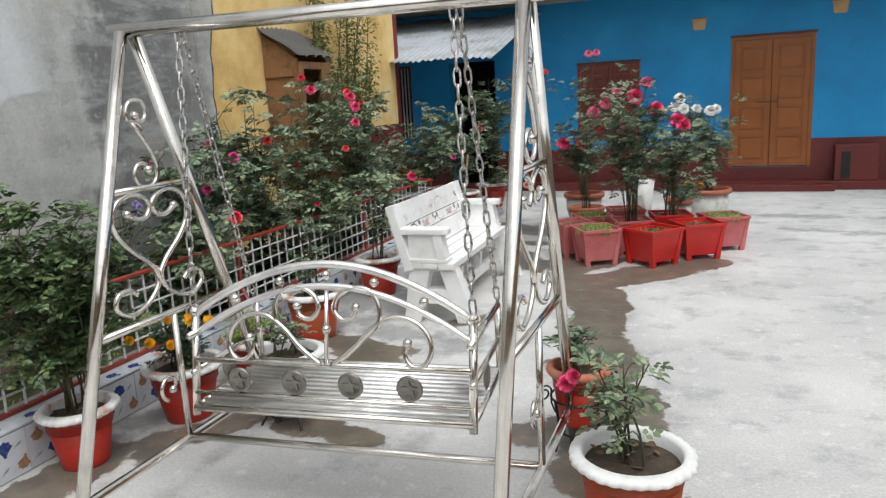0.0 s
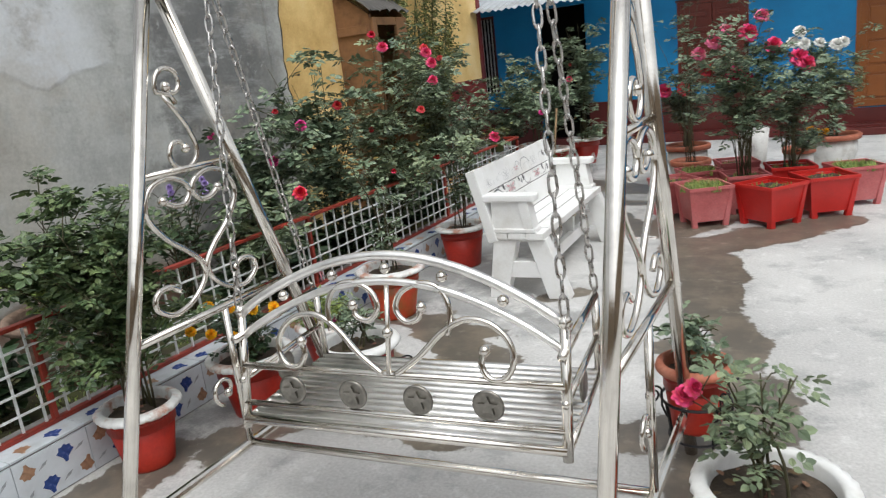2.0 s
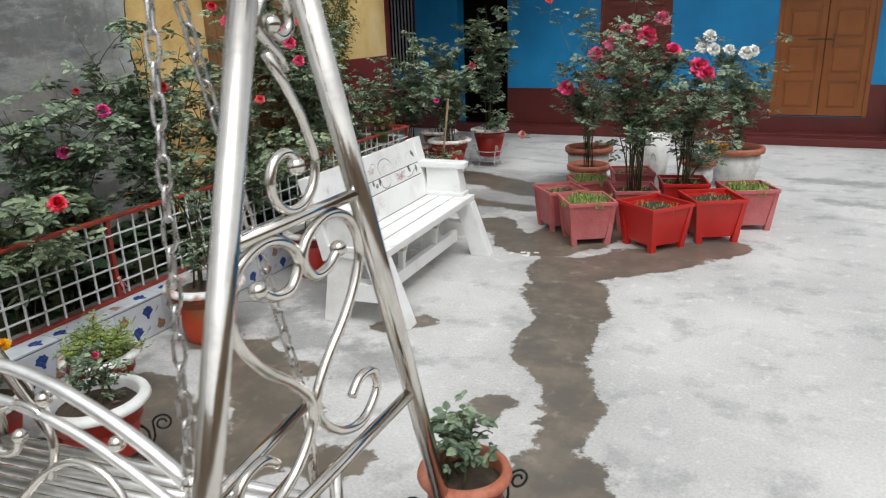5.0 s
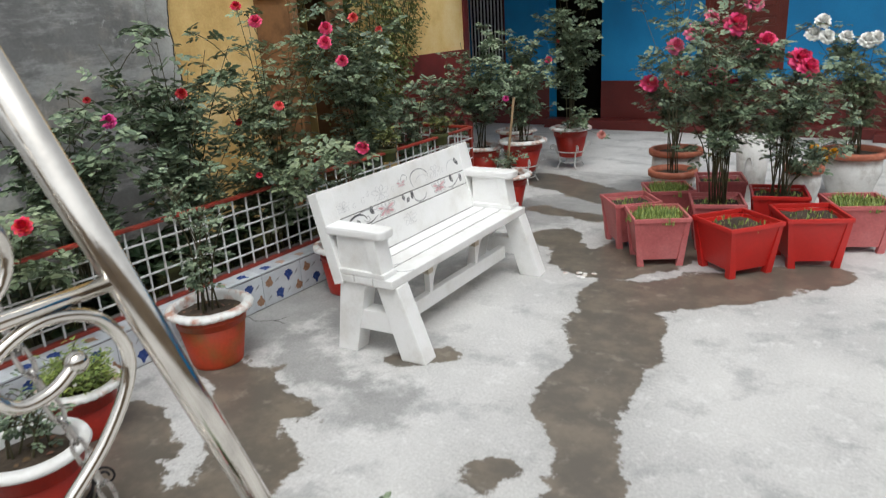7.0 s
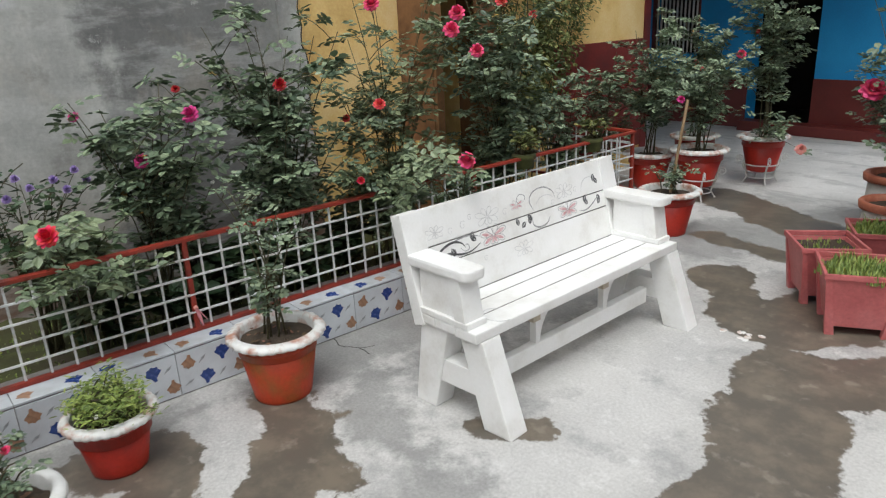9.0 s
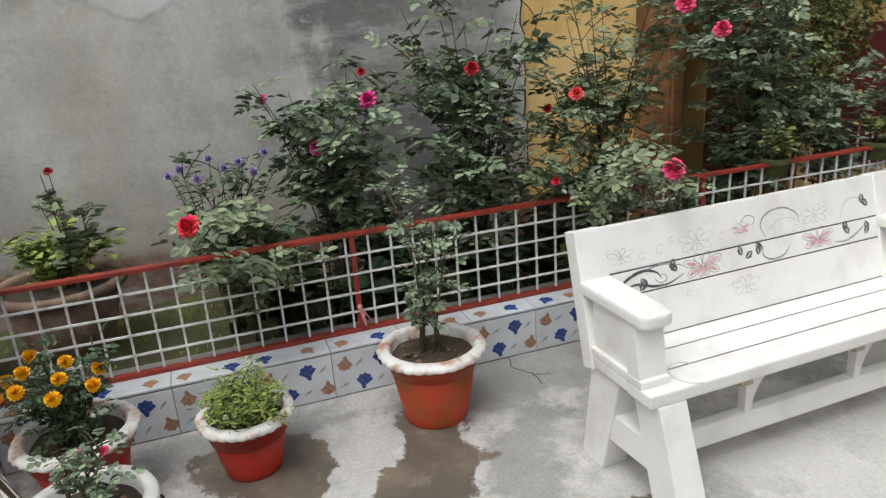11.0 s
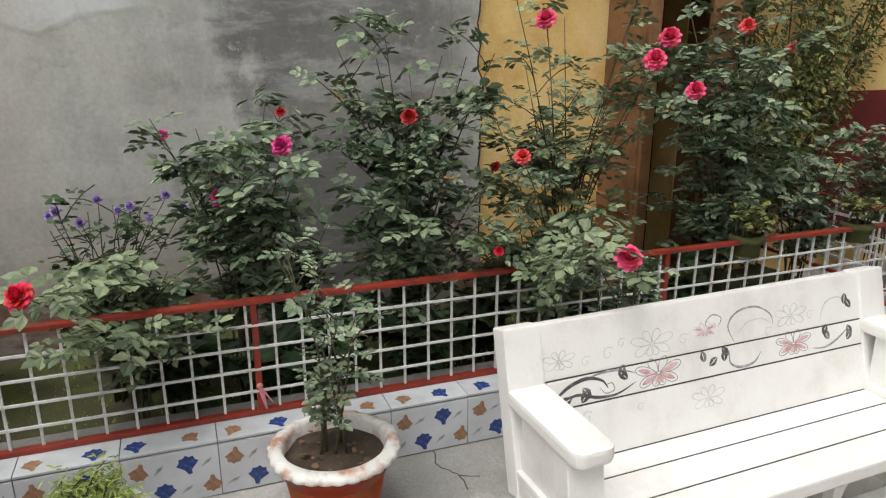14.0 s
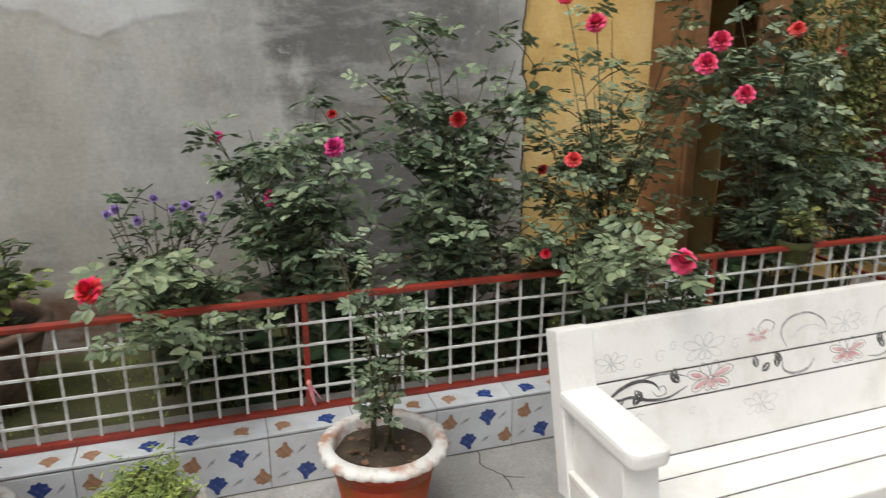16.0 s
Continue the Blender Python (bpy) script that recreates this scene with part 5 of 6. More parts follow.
def square_tub(x, y, turn, w, h, mat_, label, soil=0.05):
    p = base("square_planter", x, y, 0, turn)
    b, t = w * 0.36, w * 0.5
    z0 = 0.045
    bm = bmesh.new()
    levels = [(b, z0), (t * 0.93, h - 0.03), (t * 0.93 - 0.01, h - 0.03), (t * 0.90 - 0.012, h - soil - 0.03)]
    rings = [[bm.verts.new((sx * s, sy * s, z)) for sx, sy in ((-1, -1), (1, -1), (1, 1), (-1, 1))] for s, z in levels]
    bm.faces.new(rings[0][::-1])
    for lo, hi in zip(rings, rings[1:]):
        for i in range(4):
            bm.faces.new((lo[i], lo[(i + 1) % 4], hi[(i + 1) % 4], hi[i]))
    part("body", bm, M[mat_], p)
    outer = [(-t, -t), (t, -t), (t, t), (-t, t)]
    bm = bmesh.new()
    for i in range(4):
        a, c = Vector(outer[i]), Vector(outer[(i + 1) % 4])
        q = [a, c, c * 0.91, a * 0.91]
        add_prism(bm, [v[:] for v in q], "z", h - 0.028, h, 0.003)
    part("rim", bm, M[mat_], p)
    for sx, sy in ((-1, -1), (1, -1), (1, 1), (-1, 1)):
        bm = bmesh.new()
        lo = [(b * 0.78, b * 0.78), (b * 1.10, b * 0.78), (b * 1.10, b * 1.10), (b * 0.78, b * 1.10)]
        hi = [(t * 0.80, t * 0.80), (t * 0.955, t * 0.80), (t * 0.955, t * 0.955), (t * 0.80, t * 0.955)]
        vl = [bm.verts.new((u * sx, v * sy, 0)) for u, v in lo]
        vh = [bm.verts.new((u * sx, v * sy, h - 0.03)) for u, v in hi]
        fs = [bm.faces.new(vl), bm.faces.new(vh)] + [bm.faces.new((vl[i], vl[(i + 1) % 4], vh[(i + 1) % 4], vh[i])) for i in range(4)]
        bmesh.ops.recalc_face_normals(bm, faces=fs)
        part("foot", bm, M[mat_], p)
    bm = bmesh.new()
    bmesh.ops.create_grid(bm, x_segments=8, y_segments=8, size=t * 0.885)
    for v in bm.verts:
        v.co.z = h - soil + 0.02 * noise.noise(Vector((v.co.x * 14 + x * 9, v.co.y * 14, y)))
    part("soil", bm, M["soil"], p, smooth=True)
    return tagged(p, label, "planter", "square planters")


def grass(x, y, z, half, n, h, seed, label, round_=False, mat_="grass"):
    r = random.Random(seed)
    g = base("grass_tuft", x, y, z)
    pts = []
    while len(pts) < n:
        u, v = r.uniform(-half, half), r.uniform(-half, half)
        if not round_ or u * u + v * v < half * half:
            pts.append(Vector((u, v, 0)))
    tagged(part("blades", blades("blades", pts, r, h, M[mat_], 0.005), None, g), kind="stuff")
    return tagged(g, label, "grass", kind="stuff")


def plant_stand(x, y, z_ring, r, mat_, label, foot=None):
    s = base("plant_stand", x, y, 0)
    foot = foot or r * 1.05
    circ = [(r * math.cos(2 * math.pi * i / 24), r * math.sin(2 * math.pi * i / 24)) for i in range(24)]
    part("ring", sweep([(u, v, z_ring) for u, v in circ], 0.006, 6, closed=True), M[mat_], s)
    part("ring", sweep([(u * 0.8, v * 0.8, z_ring * 0.35) for u, v in circ], 0.005, 6, closed=True), M[mat_], s)
    for i in range(4):
        a = math.pi / 4 + i * math.pi / 2
        c, d = math.cos(a), math.sin(a)
        part("leg", sweep([(foot * c, foot * d, 0.0), (r * 0.8 * c, r * 0.8 * d, z_ring * 0.35), (r * c, r * d, z_ring)], 0.007, 6), M[mat_], s)
        sc = spiral(r + 0.055, z_ring + 0.05, 0.012, 0.038, 0, 520, 26) + [(r + 0.02, z_ring + 0.0), (r, z_ring - 0.05)]
        part("scroll", sweep([(u * c, u * d, v) for u, v in sc], 0.0045, 6), M[mat_], s)
    return tagged(s, label, "plant stand")


# pots along the kerb
flower_pot(-2.94, 2.37, 0, 0.16, 0.105, 0.29, "red clay pot with white rim by the kerb", seed=1)
flower_pot(-2.80, 2.92, 0, 0.19, 0.12, 0.31, "red clay pot with white rim holding marigolds", seed=2)
flower_pot(-2.77, 3.49, 0, 0.162, 0.108, 0.255, "red clay pot with white rim full of grass", seed=3)
flower_pot(-2.82, 4.25, 0, 0.20, 0.135, 0.33, "weathered orange-red pot with chipped white rim", body="clay_mossy", seed=4)
flower_pot(-2.86, 5.36, 0, 0.185, 0.13, 0.33, "red clay pot with white rim behind the bench", seed=5)
flower_pot(-2.86, 7.50, 0, 0.205, 0.13, 0.34, "red clay pot with pale rim beyond the bench", seed=6)
plant_stand(-2.22, 3.03, 0.16, 0.16, "iron", "black scrolled iron plant stand by the swing")
flower_pot(-2.22, 3.03, 0.10, 0.175, 0.11, 0.28, "red pot with white rim in an iron stand", seed=7, scallop=False, rim="rim_clean")
flower_pot(-0.45, 2.46, 0, 0.195, 0.14, 0.36, "orange-red pot with wide white rim beside the swing", body="clay_mossy", seed=8, scallop=True, rim="rim_clean")
plant_stand(-0.76, 3.13, 0.24, 0.125, "iron", "black scrolled iron plant stand beside the swing")
flower_pot(-0.76, 3.13, 0.12, 0.13, 0.09, 0.27, "terracotta pot in a black iron stand", body="clay", rim="terracotta", seed=9, scallop=False, group="")
# row of pots at the far end of the bed
for i, (x, y, z, r) in enumerate(((-3.68, 8.46, 0.04, 0.21), (-3.22, 8.50, 0.12, 0.22), (-3.08, 9.35, 0.12, 0.205), (-3.65, 9.15, 0.10, 0.205))):
    flower_pot(x, y, z, r, 0.125, 0.33, "red clay pot with white rim at the bed's end", seed=10 + i)
    if z > 0.05:
        plant_stand(x, y, 0.18, 0.15, "stand", "white iron plant stand under a red pot")
    else:
        tagged(part("brick_base", box(x - 0.12, x + 0.12, y - 0.12, y + 0.12, 0, 0.04, 0.005), M["grout"]), "low cement block under a pot", "block")

# tubs in front of the blue house
TUBS = [(-0.76, 6.77, -39, 0.40, "tub_red", 0), (-0.39, 7.11, 27, 0.40, "tub_red", 0), (-1.27, 6.74, 30, 0.375, "tub_pink", 1), (-1.56, 7.03, 40, 0.35, "tub_pink", 0), (-1.42, 7.46, 30, 0.34, "tub_pink", 1),
        (-1.00, 7.22, 20, 0.36, "tub_pink", 0), (-1.14, 7.90, 20, 0.36, "tub_pink", 0), (-0.66, 7.60, 15, 0.38, "tub_red", 0), (-0.16, 7.52, 25, 0.38, "tub_pink", 1)]
for i, (x, y, turn, w, m, g) in enumerate(TUBS):
    square_tub(x, y, turn, w, 0.34, m, ("bright red plastic square planter on feet" if m == "tub_red" else "faded pink plastic square planter on feet"))
    if g:
        grass(x, y, 0.295, w * 0.42, 650, 0.062, 60 + i, "short green grass filling a pink planter")
    else:
        grass(x, y, 0.292, w * 0.38, 60, 0.035, 60 + i, "sparse seedlings on the soil of a planter")


def round_tub(x, y, r, h, label):
    p = base("round_planter", x, y, 0)
    part("body", lathe([(r * 0.62, 0), (r * 0.9, h * 0.55), (r * 0.88, h - 0.05), (r * 0.8, h - 0.06), (0, h - 0.06)], 32), M["white_pot"], p, smooth=True)
    part("rim", lathe([(r * 0.86, h - 0.055), (r * 1.02, h - 0.05), (r * 1.04, h - 0.01), (r * 1.0, h), (r * 0.86, h), (r * 0.84, h - 0.05)], 32, None, False), M["terracotta"], p, "terracotta rim", smooth=True)
    part("soil", soil_mesh(r * 0.85, h - 0.045, int(x * 100)), M["soil"], p, smooth=True)
    return tagged(p, label, "planter", "round planters")


round_tub(-1.72, 8.66, 0.235, 0.40, "whitewashed round planter with terracotta rim")
round_tub(-1.62, 8.24, 0.20, 0.30, "low whitewashed round planter with terracotta rim")
round_tub(-0.33, 9.00, 0.26, 0.40, "large whitewashed round planter with terracotta rim")
round_tub(-0.62, 8.42, 0.15, 0.36, "small whitewashed planter with terracotta rim")
t = base("white_pot", -1.04, 8.56, 0)
part("body", lathe([(0.10, 0), (0.115, 0.2), (0.145, 0.56), (0.13, 0.56), (0.12, 0.52), (0, 0.52)], 28), M["white_pot"], t, smooth=True)
part("handle_mark", sweep([(0.03 * math.cos(a), -0.136, 0.30 + 0.10 * math.sin(a)) for a in [radians(20 + 15 * i) for i in range(20)]], 0.004, 6), M["carve_grey"], t)
tagged(t, "tall white pot with faint grey markings", "flower pot")

# ---- plants in pots ----
bush("leafy_shrub", -2.94, 2.37, 0.24, 1.14, 0.32, 900, [], 21, "dense dark green shrub in a red pot", "shrub", mat_="leaf_shrub", leaf=0.036, canes=14, low=0.2, lean=(-0.04, -0.06))
bush("marigold_plant", -2.80, 2.92, 0.25, 0.45, 0.15, 120, [(-2.94 + 0.034 * i, 2.72 + 0.105 * ((i * 5) % 4), 0.47 + 0.03 * ((i * 3) % 4), "marigold", 0.062) for i in range(11)], 22, "marigold with orange blooms in a red pot", "marigold", mat_="leaf_dark", leaf=0.026, canes=6, low=0.2)
bush("leafy_plant", -2.77, 3.49, 0.205, 0.23, 0.15, 1500, [(-2.80 + 0.05 * i, 3.42 + 0.05 * ((i * 2) % 3), 0.30, "white_petal", 0.012) for i in range(4)], 23, "low bright green plant filling a red pot", "plant", mat_="grass", leaf=0.026, leaflets=1, canes=20, low=0.1, narrow=0.30)
bush("rose_bush", -2.82, 4.25, 0.27, 1.00, 0.20, 62, [], 24, "thin rose bush in a weathered pot", leaf=0.030, canes=6, low=0.12, mat_="leaf")
bush("rose_bush", -2.86, 5.36, 0.27, 0.95, 0.18, 70, [], 25, "thin rose bush in a red pot", leaf=0.034, canes=5, low=0.3)
bush("rose_bush", -2.22, 3.03, 0.31, 0.50, 0.11, 40, [(-2.33, 3.02, 0.47, "magenta", 0.022), (-2.27, 3.10, 0.50, "pink", 0.02)], 26, "small red-flowered plant in a stand pot", leaf=0.022, canes=5, low=0.3)
bush("rose_bush", -0.45, 2.46, 0.30, 0.68, 0.13, 42, [(-0.69, 2.52, 0.55, "pink", 0.046), (-0.66, 2.50, 0.59, "pink", 0.038)], 27, "young rose with a pink bloom in a white-rimmed pot", leaf=0.033, canes=4, low=0.12, mat_="leaf_pale", lean=(-0.05, 0.0))
bush("leafy_plant", -0.76, 3.13, 0.34, 0.50, 0.10, 50, [], 28, "small leafy plant in a terracotta pot", "plant", leaf=0.032, canes=6, low=0.3, leaflets=3)
bush("leafy_plant", -2.86, 7.50, 0.28, 0.46, 0.12, 26, [], 29, "small plant in a red pot beyond the bench", "plant", leaf=0.03, canes=4)
tagged(part("bamboo_cane", sweep([(-2.86, 7.50, 0.26), (-2.79, 7.55, 0.98)], 0.011, 8), M["cane"]), "dry cane standing in a red pot", "cane")
bush("rose_bush", -3.68, 8.46, 0.28, 1.40, 0.36, 380, [(-3.15, 8.05, 0.90, "magenta", 0.045)], 30, "tall leafy rose bush in a red pot", mat_="leaf", leaf=0.04)
bush("rose_bush", -3.22, 8.50, 0.36, 1.35, 0.32, 290, [(-3.02, 8.70, 1.2, "pink", 0.055), (-3.30, 8.60, 1.08, "coral", 0.03)], 31, "rose bush with pink bloom in a red pot", leaf=0.04)
bush("rose_bush", -3.08, 9.35, 0.36, 1.85, 0.34, 430, [(-2.42, 8.6, 0.5, "blush", 0.06), (-3.2, 9.3, 1.35, "coral", 0.03)], 32, "tall rose bush in a red pot on a stand", leaf=0.042, canes=8)
bush("rose_bush", -3.65, 9.15, 0.34, 1.45, 0.34, 330, [(-3.6, 9.0, 1.1, "coral", 0.03)], 33, "leafy rose bush in a red pot", leaf=0.04)

def big_blooms(rows):
    return [(x, y, z, col, s * 2.0) for x, y, z, col, s in rows]


# ---- roses in the tubs ----
bush("rose_bush", -1.00, 7.24, 0.29, 1.50, 0.48, 560, big_blooms([(-1.26, 7.40, 1.46, "rosy", 0.05), (-1.39, 7.40, 1.37, "rosy", 0.045), (-0.88, 7.40, 1.63, "rosy", 0.045), (-0.99, 7.38, 1.50, "pink", 0.06), (-0.79, 7.40, 1.38, "pink", 0.052), (-1.33, 7.40, 1.22, "coral", 0.048), (-1.09, 7.35, 1.16, "pink", 0.06), (-0.99, 7.33, 1.11, "pink", 0.05), (-1.18, 7.5, 1.55, "rosy", 0.04)]), 41, "large rose bush with pink and magenta blooms", leaf=0.040, canes=12, low=0.30)
bush("rose_bush", -0.66, 7.60, 0.29, 1.25, 0.38, 360, big_blooms([(-0.61, 7.60, 1.24, "pink", 0.065), (-0.55, 7.55, 1.20, "pink", 0.055), (-0.52, 8.05, 0.56, "marigold", 0.045), (-0.46, 8.08, 0.52, "marigold", 0.05), (-0.40, 8.10, 0.53, "marigold", 0.045), (-0.45, 8.02, 0.48, "marigold", 0.04)]), 42, "rose bush with deep pink blooms in a red planter", leaf=0.040, canes=10, low=0.35)
bush("rose_bush", -1.72, 8.66, 0.36, 1.25, 0.40, 300, big_blooms([(-1.90, 8.4, 1.00, "pink", 0.058), (-1.70, 8.4, 1.0, "coral", 0.055)]), 43, "rose bush with pink blooms in a round planter", leaf=0.038, canes=8, low=0.3)
bush("rose_bush", -0.33, 9.00, 0.36, 1.30, 0.34, 300, big_blooms([(-0.65, 8.9, 1.45, "white_petal", 0.046), (-0.71, 8.9, 1.35, "white_petal", 0.046), (-0.61, 8.88, 1.33, "white_petal", 0.046), (-0.47, 8.9, 1.32, "white_petal", 0.042), (-0.32, 8.9, 1.29, "white_petal", 0.048), (-0.26, 8.92, 1.31, "white_petal", 0.04)]), 44, "rose bush with white blooms in a round planter", leaf=0.038, canes=9, low=0.3, mat_="leaf_pale")
bush("rose_bush", -1.62, 8.24, 0.27, 1.95, 0.20, 90, big_blooms([(-1.63, 8.55, 2.0, "rosy", 0.034), (-2.15, 8.6, 1.83, "coral", 0.03), (-1.55, 8.6, 2.01, "rosy", 0.03)]), 45, "tall sparse rose with high pink blooms", leaf=0.032, canes=5, low=0.4)

# ---- the flower bed ----
bush("lantana", -3.85, 3.52, 0.10, 0.95, 0.26, 300, [(-3.82 + 0.08 * ((i * 3) % 4) - 0.1, 3.33 + 0.065 * i, 0.93 + 0.035 * ((i * 2) % 4), "lilac", 0.05) for i in range(9)], 51, "lantana with lilac flower heads in the bed", "shrub", mat_="leaf_dark", leaf=0.04, leaflets=1, canes=9, low=0.3)
bush("rose_bush", -3.62, 4.05, 0.10, 1.40, 0.32, 290, [(-3.33, 4.21, 1.26, "magenta", 0.055), (-3.40, 3.98, 1.07, "magenta", 0.05), (-3.70, 3.80, 1.27, "magenta", 0.036), (-3.55, 4.24, 1.36, "crimson", 0.03)], 52, "rose bush with magenta blooms in the bed", leaf=0.050, canes=9, low=0.35)
bush("rose_bush", -3.45, 3.62, 0.10, 0.84, 0.24, 120, [(-2.75, 3.42, 0.98, "red", 0.054)], 53, "pale-leaved rose reaching over the fence", leaf=0.052, canes=6, low=0.45, mat_="leaf_pale", lean=(0.15, 0.0))
bush("white_flower_plant", -3.95, 4.30, 0.10, 0.86, 0.20, 240, [(-3.80, 4.20 + 0.05 * i, 0.64 + 0.06 * ((i * 3) % 4), "white_petal", 0.017) for i in range(6)], 54, "dark leafy plant with small white flowers", "plant", mat_="leaf_dark", leaf=0.045, leaflets=1, canes=8, low=0.2)
bush("rose_bush", -3.62, 4.78, 0.10, 1.74, 0.44, 390, [(-3.40, 4.72, 1.34, "crimson", 0.048), (-3.40, 5.10, 1.12, "crimson", 0.03), (-3.2, 5.03, 0.81, "red", 0.03)], 55, "tall rose bush with dark red blooms in the bed", leaf=0.052, canes=11, low=0.3)
bush("rose_bush", -3.62, 5.55, 0.10, 1.80, 0.38, 370, [(-3.31, 5.265, 1.708, "pink", 0.06), (-3.30, 5.12, 1.80, "red", 0.045), (-2.86, 4.95, 1.25, "coral", 0.042), (-3.257, 5.823, 1.641, "pink", 0.065), (-3.131, 5.662, 1.556, "pink", 0.065)], 56, "tall rose bush with pink blooms before the yellow wall", mat_="leaf_pale", leaf=0.043, canes=12, low=0.2)
bush("rose_bush", -3.50, 5.35, 0.10, 0.95, 0.28, 260, [(-2.37, 5.06, 1.02, "pink", 0.055), (-3.0, 5.35, 0.86, "crimson", 0.036)], 57, "rose branches leaning over the fence with a pink bloom", leaf=0.046, canes=7, low=0.35, mat_="leaf_pale", lean=(0.12, 0.0))
bush("rose_bush", -3.68, 6.55, 0.10, 1.85, 0.44, 460, [(-3.353, 6.06, 1.413, "pink", 0.062), (-3.76, 6.69, 1.70, "coral", 0.06), (-3.79, 7.045, 1.593, "coral", 0.046)], 58, "tall rose bush with pink and coral blooms by the side door", leaf=0.05, canes=12, low=0.2)
bush("rose_bush", -3.70, 7.20, 0.10, 1.15, 0.30, 170, [], 59, "leafy rose bush at the end of the bed", leaf=0.045, canes=8, low=0.25)
bush("rose_bush", -3.95, 8.15, 0.02, 1.30, 0.30, 200, [], 60, "leafy bush before the maroon dado", leaf=0.042, canes=8, low=0.3)

# creeper up the yellow wall
r = random.Random(71)
cr = base("creeper", WALL_X + 0.03, 7.35, 0.1)
places = []
for i in range(24):
    a = Vector((0.02, r.uniform(-0.35, 0.35), 0))
    b = Vector((r.uniform(0.02, 0.22), r.uniform(-0.5, 1.1), r.uniform(1.5, 3.0)))
    pts = arc(a, b, Vector((0.05, r.uniform(-0.2, 0.2), 0)), 10)
    part("stem", sweep(pts, 0.005, 5), M["stem"], cr)
    for k in range(330):
        j = r.randint(2, 8)
        p = pts[j].lerp(pts[j + 1], r.random()) + Vector((abs(r.gauss(0, 0.05)), r.gauss(0, 0.07), r.gauss(0, 0.05)))
        places.append((p, Vector((r.uniform(0, 1), r.uniform(-1, 1), r.uniform(-0.9, 0.2)))))
tagged(part("leaves", leaf_mesh("leaves", places, 0.046, M["leaf_dry"], r, 1, narrow=0.5), None, cr), kind="stuff")
tagged(cr, "dry yellowing creeper climbing the yellow wall", "creeper")

# left end of the bed
bush("leafy_plant", -3.85, 2.85, 0.10, 1.05, 0.12, 60, [(-3.84, 2.84, 1.04, "crimson", 0.03)], 72, "tall plant with dark red flower tips in the bed", "plant", leaf=0.06, leaflets=1, canes=3, low=0.4, mat_="leaf_pale")
tray = base("clay_trough", -3.95, 2.75, 0.09)
part("body", lathe([(0.16, 0), (0.20, 0.12), (0.27, 0.36), (0.24, 0.36), (0.23, 0.35), (0, 0.35)], 30), M["old_clay"], tray, smooth=True)
part("rim", lathe([(0.255, 0.35), (0.30, 0.37), (0.305, 0.40), (0.285, 0.415), (0.25, 0.40), (0.245, 0.345)], 30, None, False), M["old_clay"], tray, smooth=True)
part("soil", soil_mesh(0.24, 0.375, 3), M["soil"], tray, smooth=True)
tagged(tray, "wide weathered clay bowl in the bed", "bowl")
bush("leafy_plant", -3.95, 2.75, 0.44, 0.66, 0.22, 260, [], 73, "bright green leaves filling a clay bowl", "plant", leaf=0.06, leaflets=1, canes=9, low=0.1, mat_="grass")
for i, (x, y, n, hgt) in enumerate(((-3.62, 3.75, 120, 0.42), (-3.72, 4.45, 120, 0.40), (-3.60, 4.15, 110, 0.34), (-3.6, 4.85, 120, 0.36), (-3.65, 5.7, 120, 0.36), (-3.65, 6.3, 120, 0.36), (-3.7, 5.2, 90, 0.35), (-3.75, 2.2, 90, 0.35), (-3.7, 1.4, 90, 0.4))):
    bush("bed_plant", x, y, 0.10, 0.10 + hgt, 0.22, n, [], 80 + i, "low broad-leaved plant behind the fence", "plant", leaf=0.10, leaflets=1, canes=7, low=0.1, mat_="leaf_dark", group="low bed plants")
r = random.Random(5)
tagged(part("moss_tufts", blades("moss_tufts", [Vector((r.uniform(-4.3, -3.42), r.uniform(-0.5, 7.4), 0.09)) for _ in range(3400)], r, 0.028, M["grass"], 0.006), None), "short weeds on the bed soil", "weeds", kind="stuff")
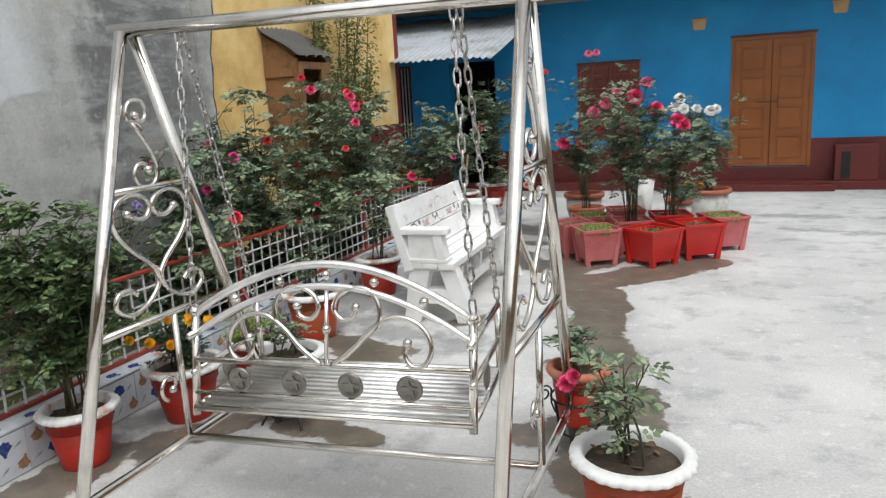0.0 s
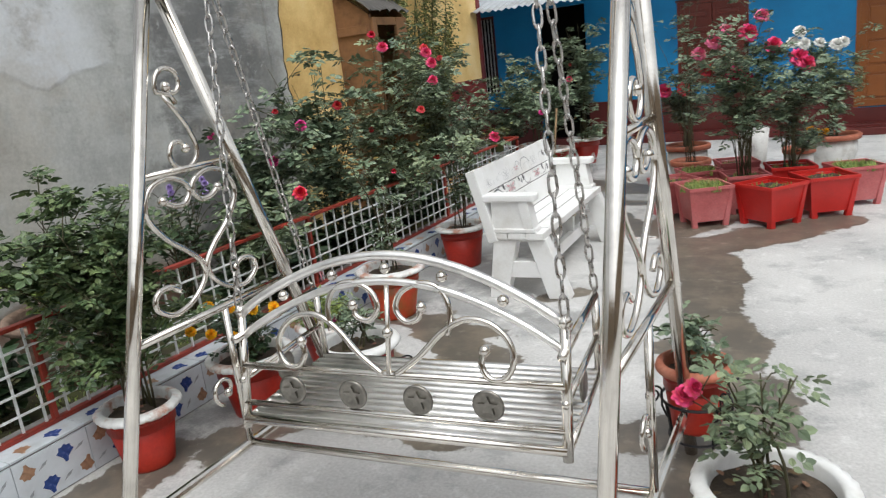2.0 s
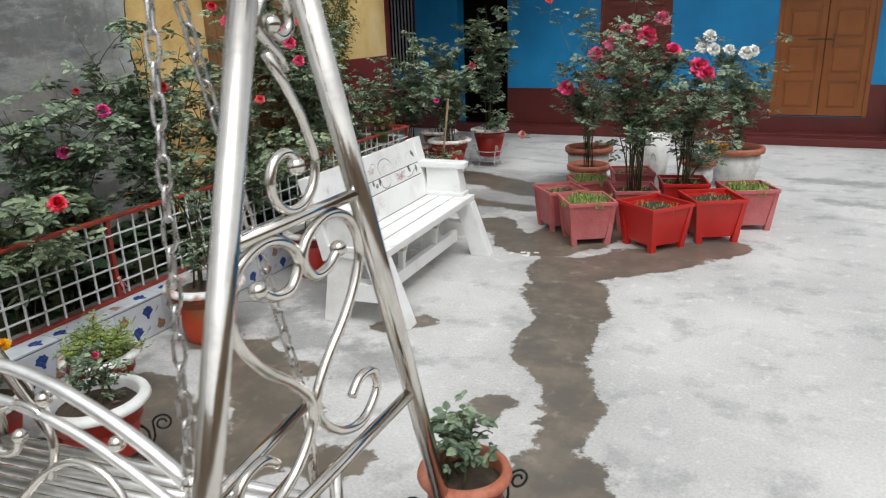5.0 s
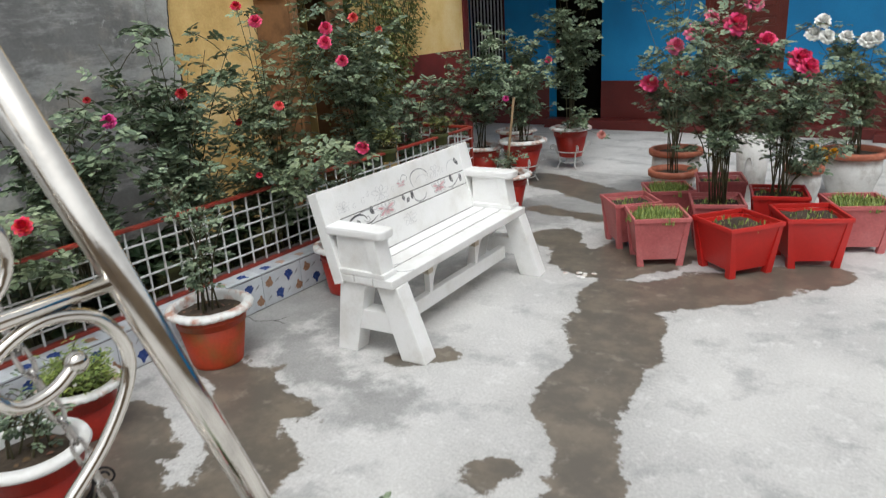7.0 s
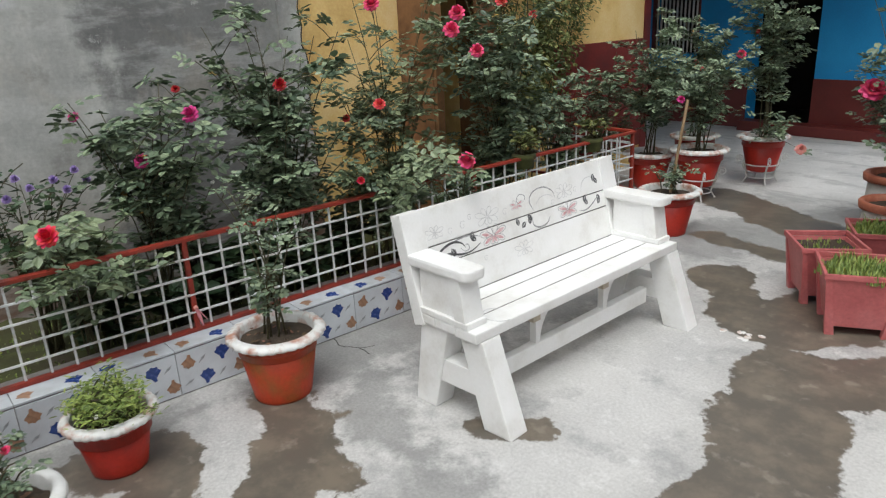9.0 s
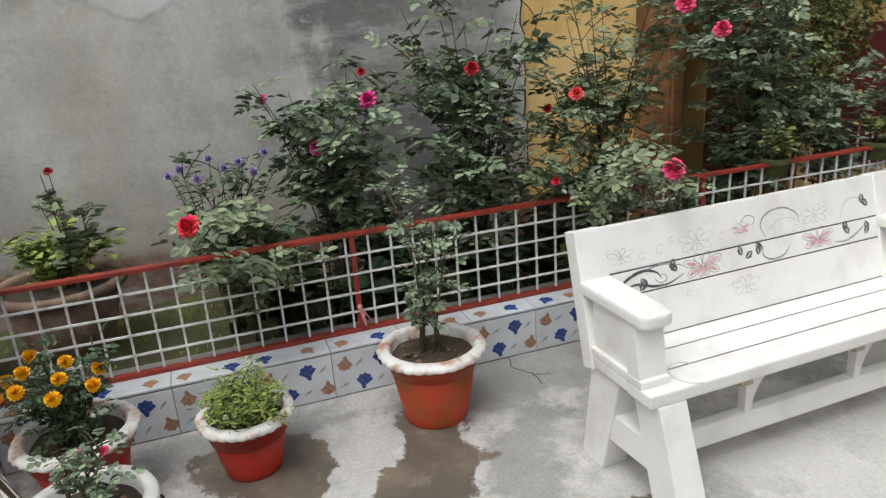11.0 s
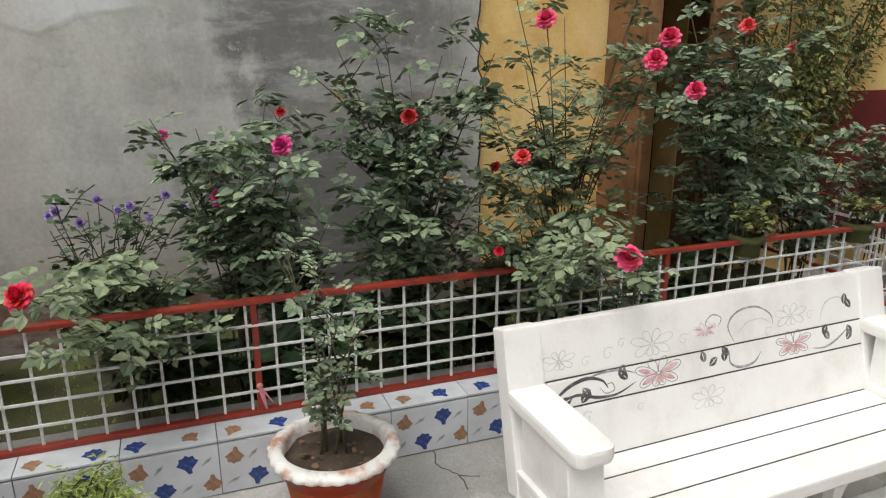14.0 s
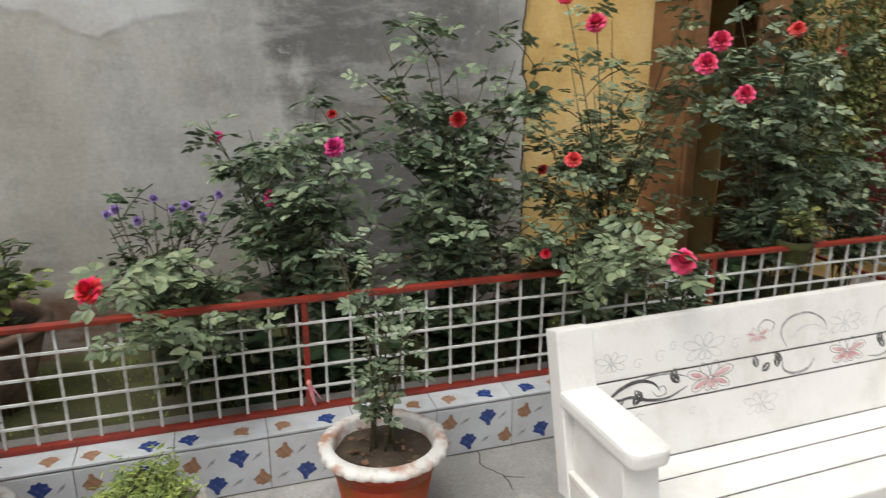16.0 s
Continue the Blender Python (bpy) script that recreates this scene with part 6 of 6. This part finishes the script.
for i, y in enumerate((6.40, 7.12)):
    flower_pot(FX - 0.02, y, FZ1 - 0.05, 0.075, 0.045, 0.08, "small hanging pot with a withered plant on the fence", body="bed", rim="bed", scallop=False, seed=30 + i, group="pots on the fence")
    bush("succulent", FX - 0.02, y, FZ1 + 0.03, FZ1 + 0.10, 0.10, 80, [], 90 + i, "withered brownish plant in a small pot", "plant", leaf=0.035, leaflets=1, canes=6, low=0.1, mat_="leaf_dry")

# ---- small things ----
tie = base("cloth_tie", FX + 0.013, 4.055, 0.36)
part("knot", ball(0.012, 0.008, 0, 0, 6), M["blush"], tie, smooth=True)
for dy, ln in ((0.02, 0.10), (0.045, 0.075)):
    part("tail", sweep([(0.008, 0, 0), (0.016, dy * 0.5, -ln * 0.5), (0.012, dy, -ln)], [0.009, 0.008, 0.004], 6, flat=0.3), M["pink_cloth"], tie)
tagged(tie, "faded pink cloth strip tied to the fence post", "cloth")

r = random.Random(17)
bm = bmesh.new()
for k in range(13):
    cx, cy, rr = -1.60 + r.gauss(0, 0.06), 6.24 + r.gauss(0, 0.04), r.uniform(0.006, 0.022)
    ring = [(cx + rr * r.uniform(0.6, 1.2) * math.cos(i * 0.9), cy + rr * r.uniform(0.6, 1.2) * math.sin(i * 0.9)) for i in range(7)]
    add_prism(bm, ring, "z", 0.0, 0.0015 + 0.0001 * k)
tagged(part("paint_splash", bm, M["rim"]), "dried white paint spatter on the wet concrete", "splash", kind="stuff")


def litter(x, y, z, radius, n, seed):
    """Dry leaf bits lying on the soil of a pot."""
    q = random.Random(seed)
    places = []
    for _ in range(n):
        a, f = q.uniform(0, 6.283), radius * math.sqrt(q.random())
        places.append((Vector((f * math.cos(a), f * math.sin(a), 0.012)), Vector((math.cos(a * 3), math.sin(a * 3), 0.12))))
    o = part("leaf_litter", leaf_mesh("leaf_litter", places, 0.028, M["dead_leaf"], q, 1), None)
    o.location = (x, y, z)
    return tagged(o, "dry leaf bits on the soil of a pot", "leaves", kind="stuff")


for i, (x, y, z, rad, n) in enumerate(((-2.82, 4.25, 0.285, 0.14, 26), (-0.45, 2.46, 0.315, 0.14, 22), (-2.94, 2.37, 0.245, 0.11, 12), (-2.86, 5.36, 0.285, 0.12, 12), (-2.22, 3.03, 0.335, 0.12, 12))):
    litter(x, y, z, rad, n, 300 + i)
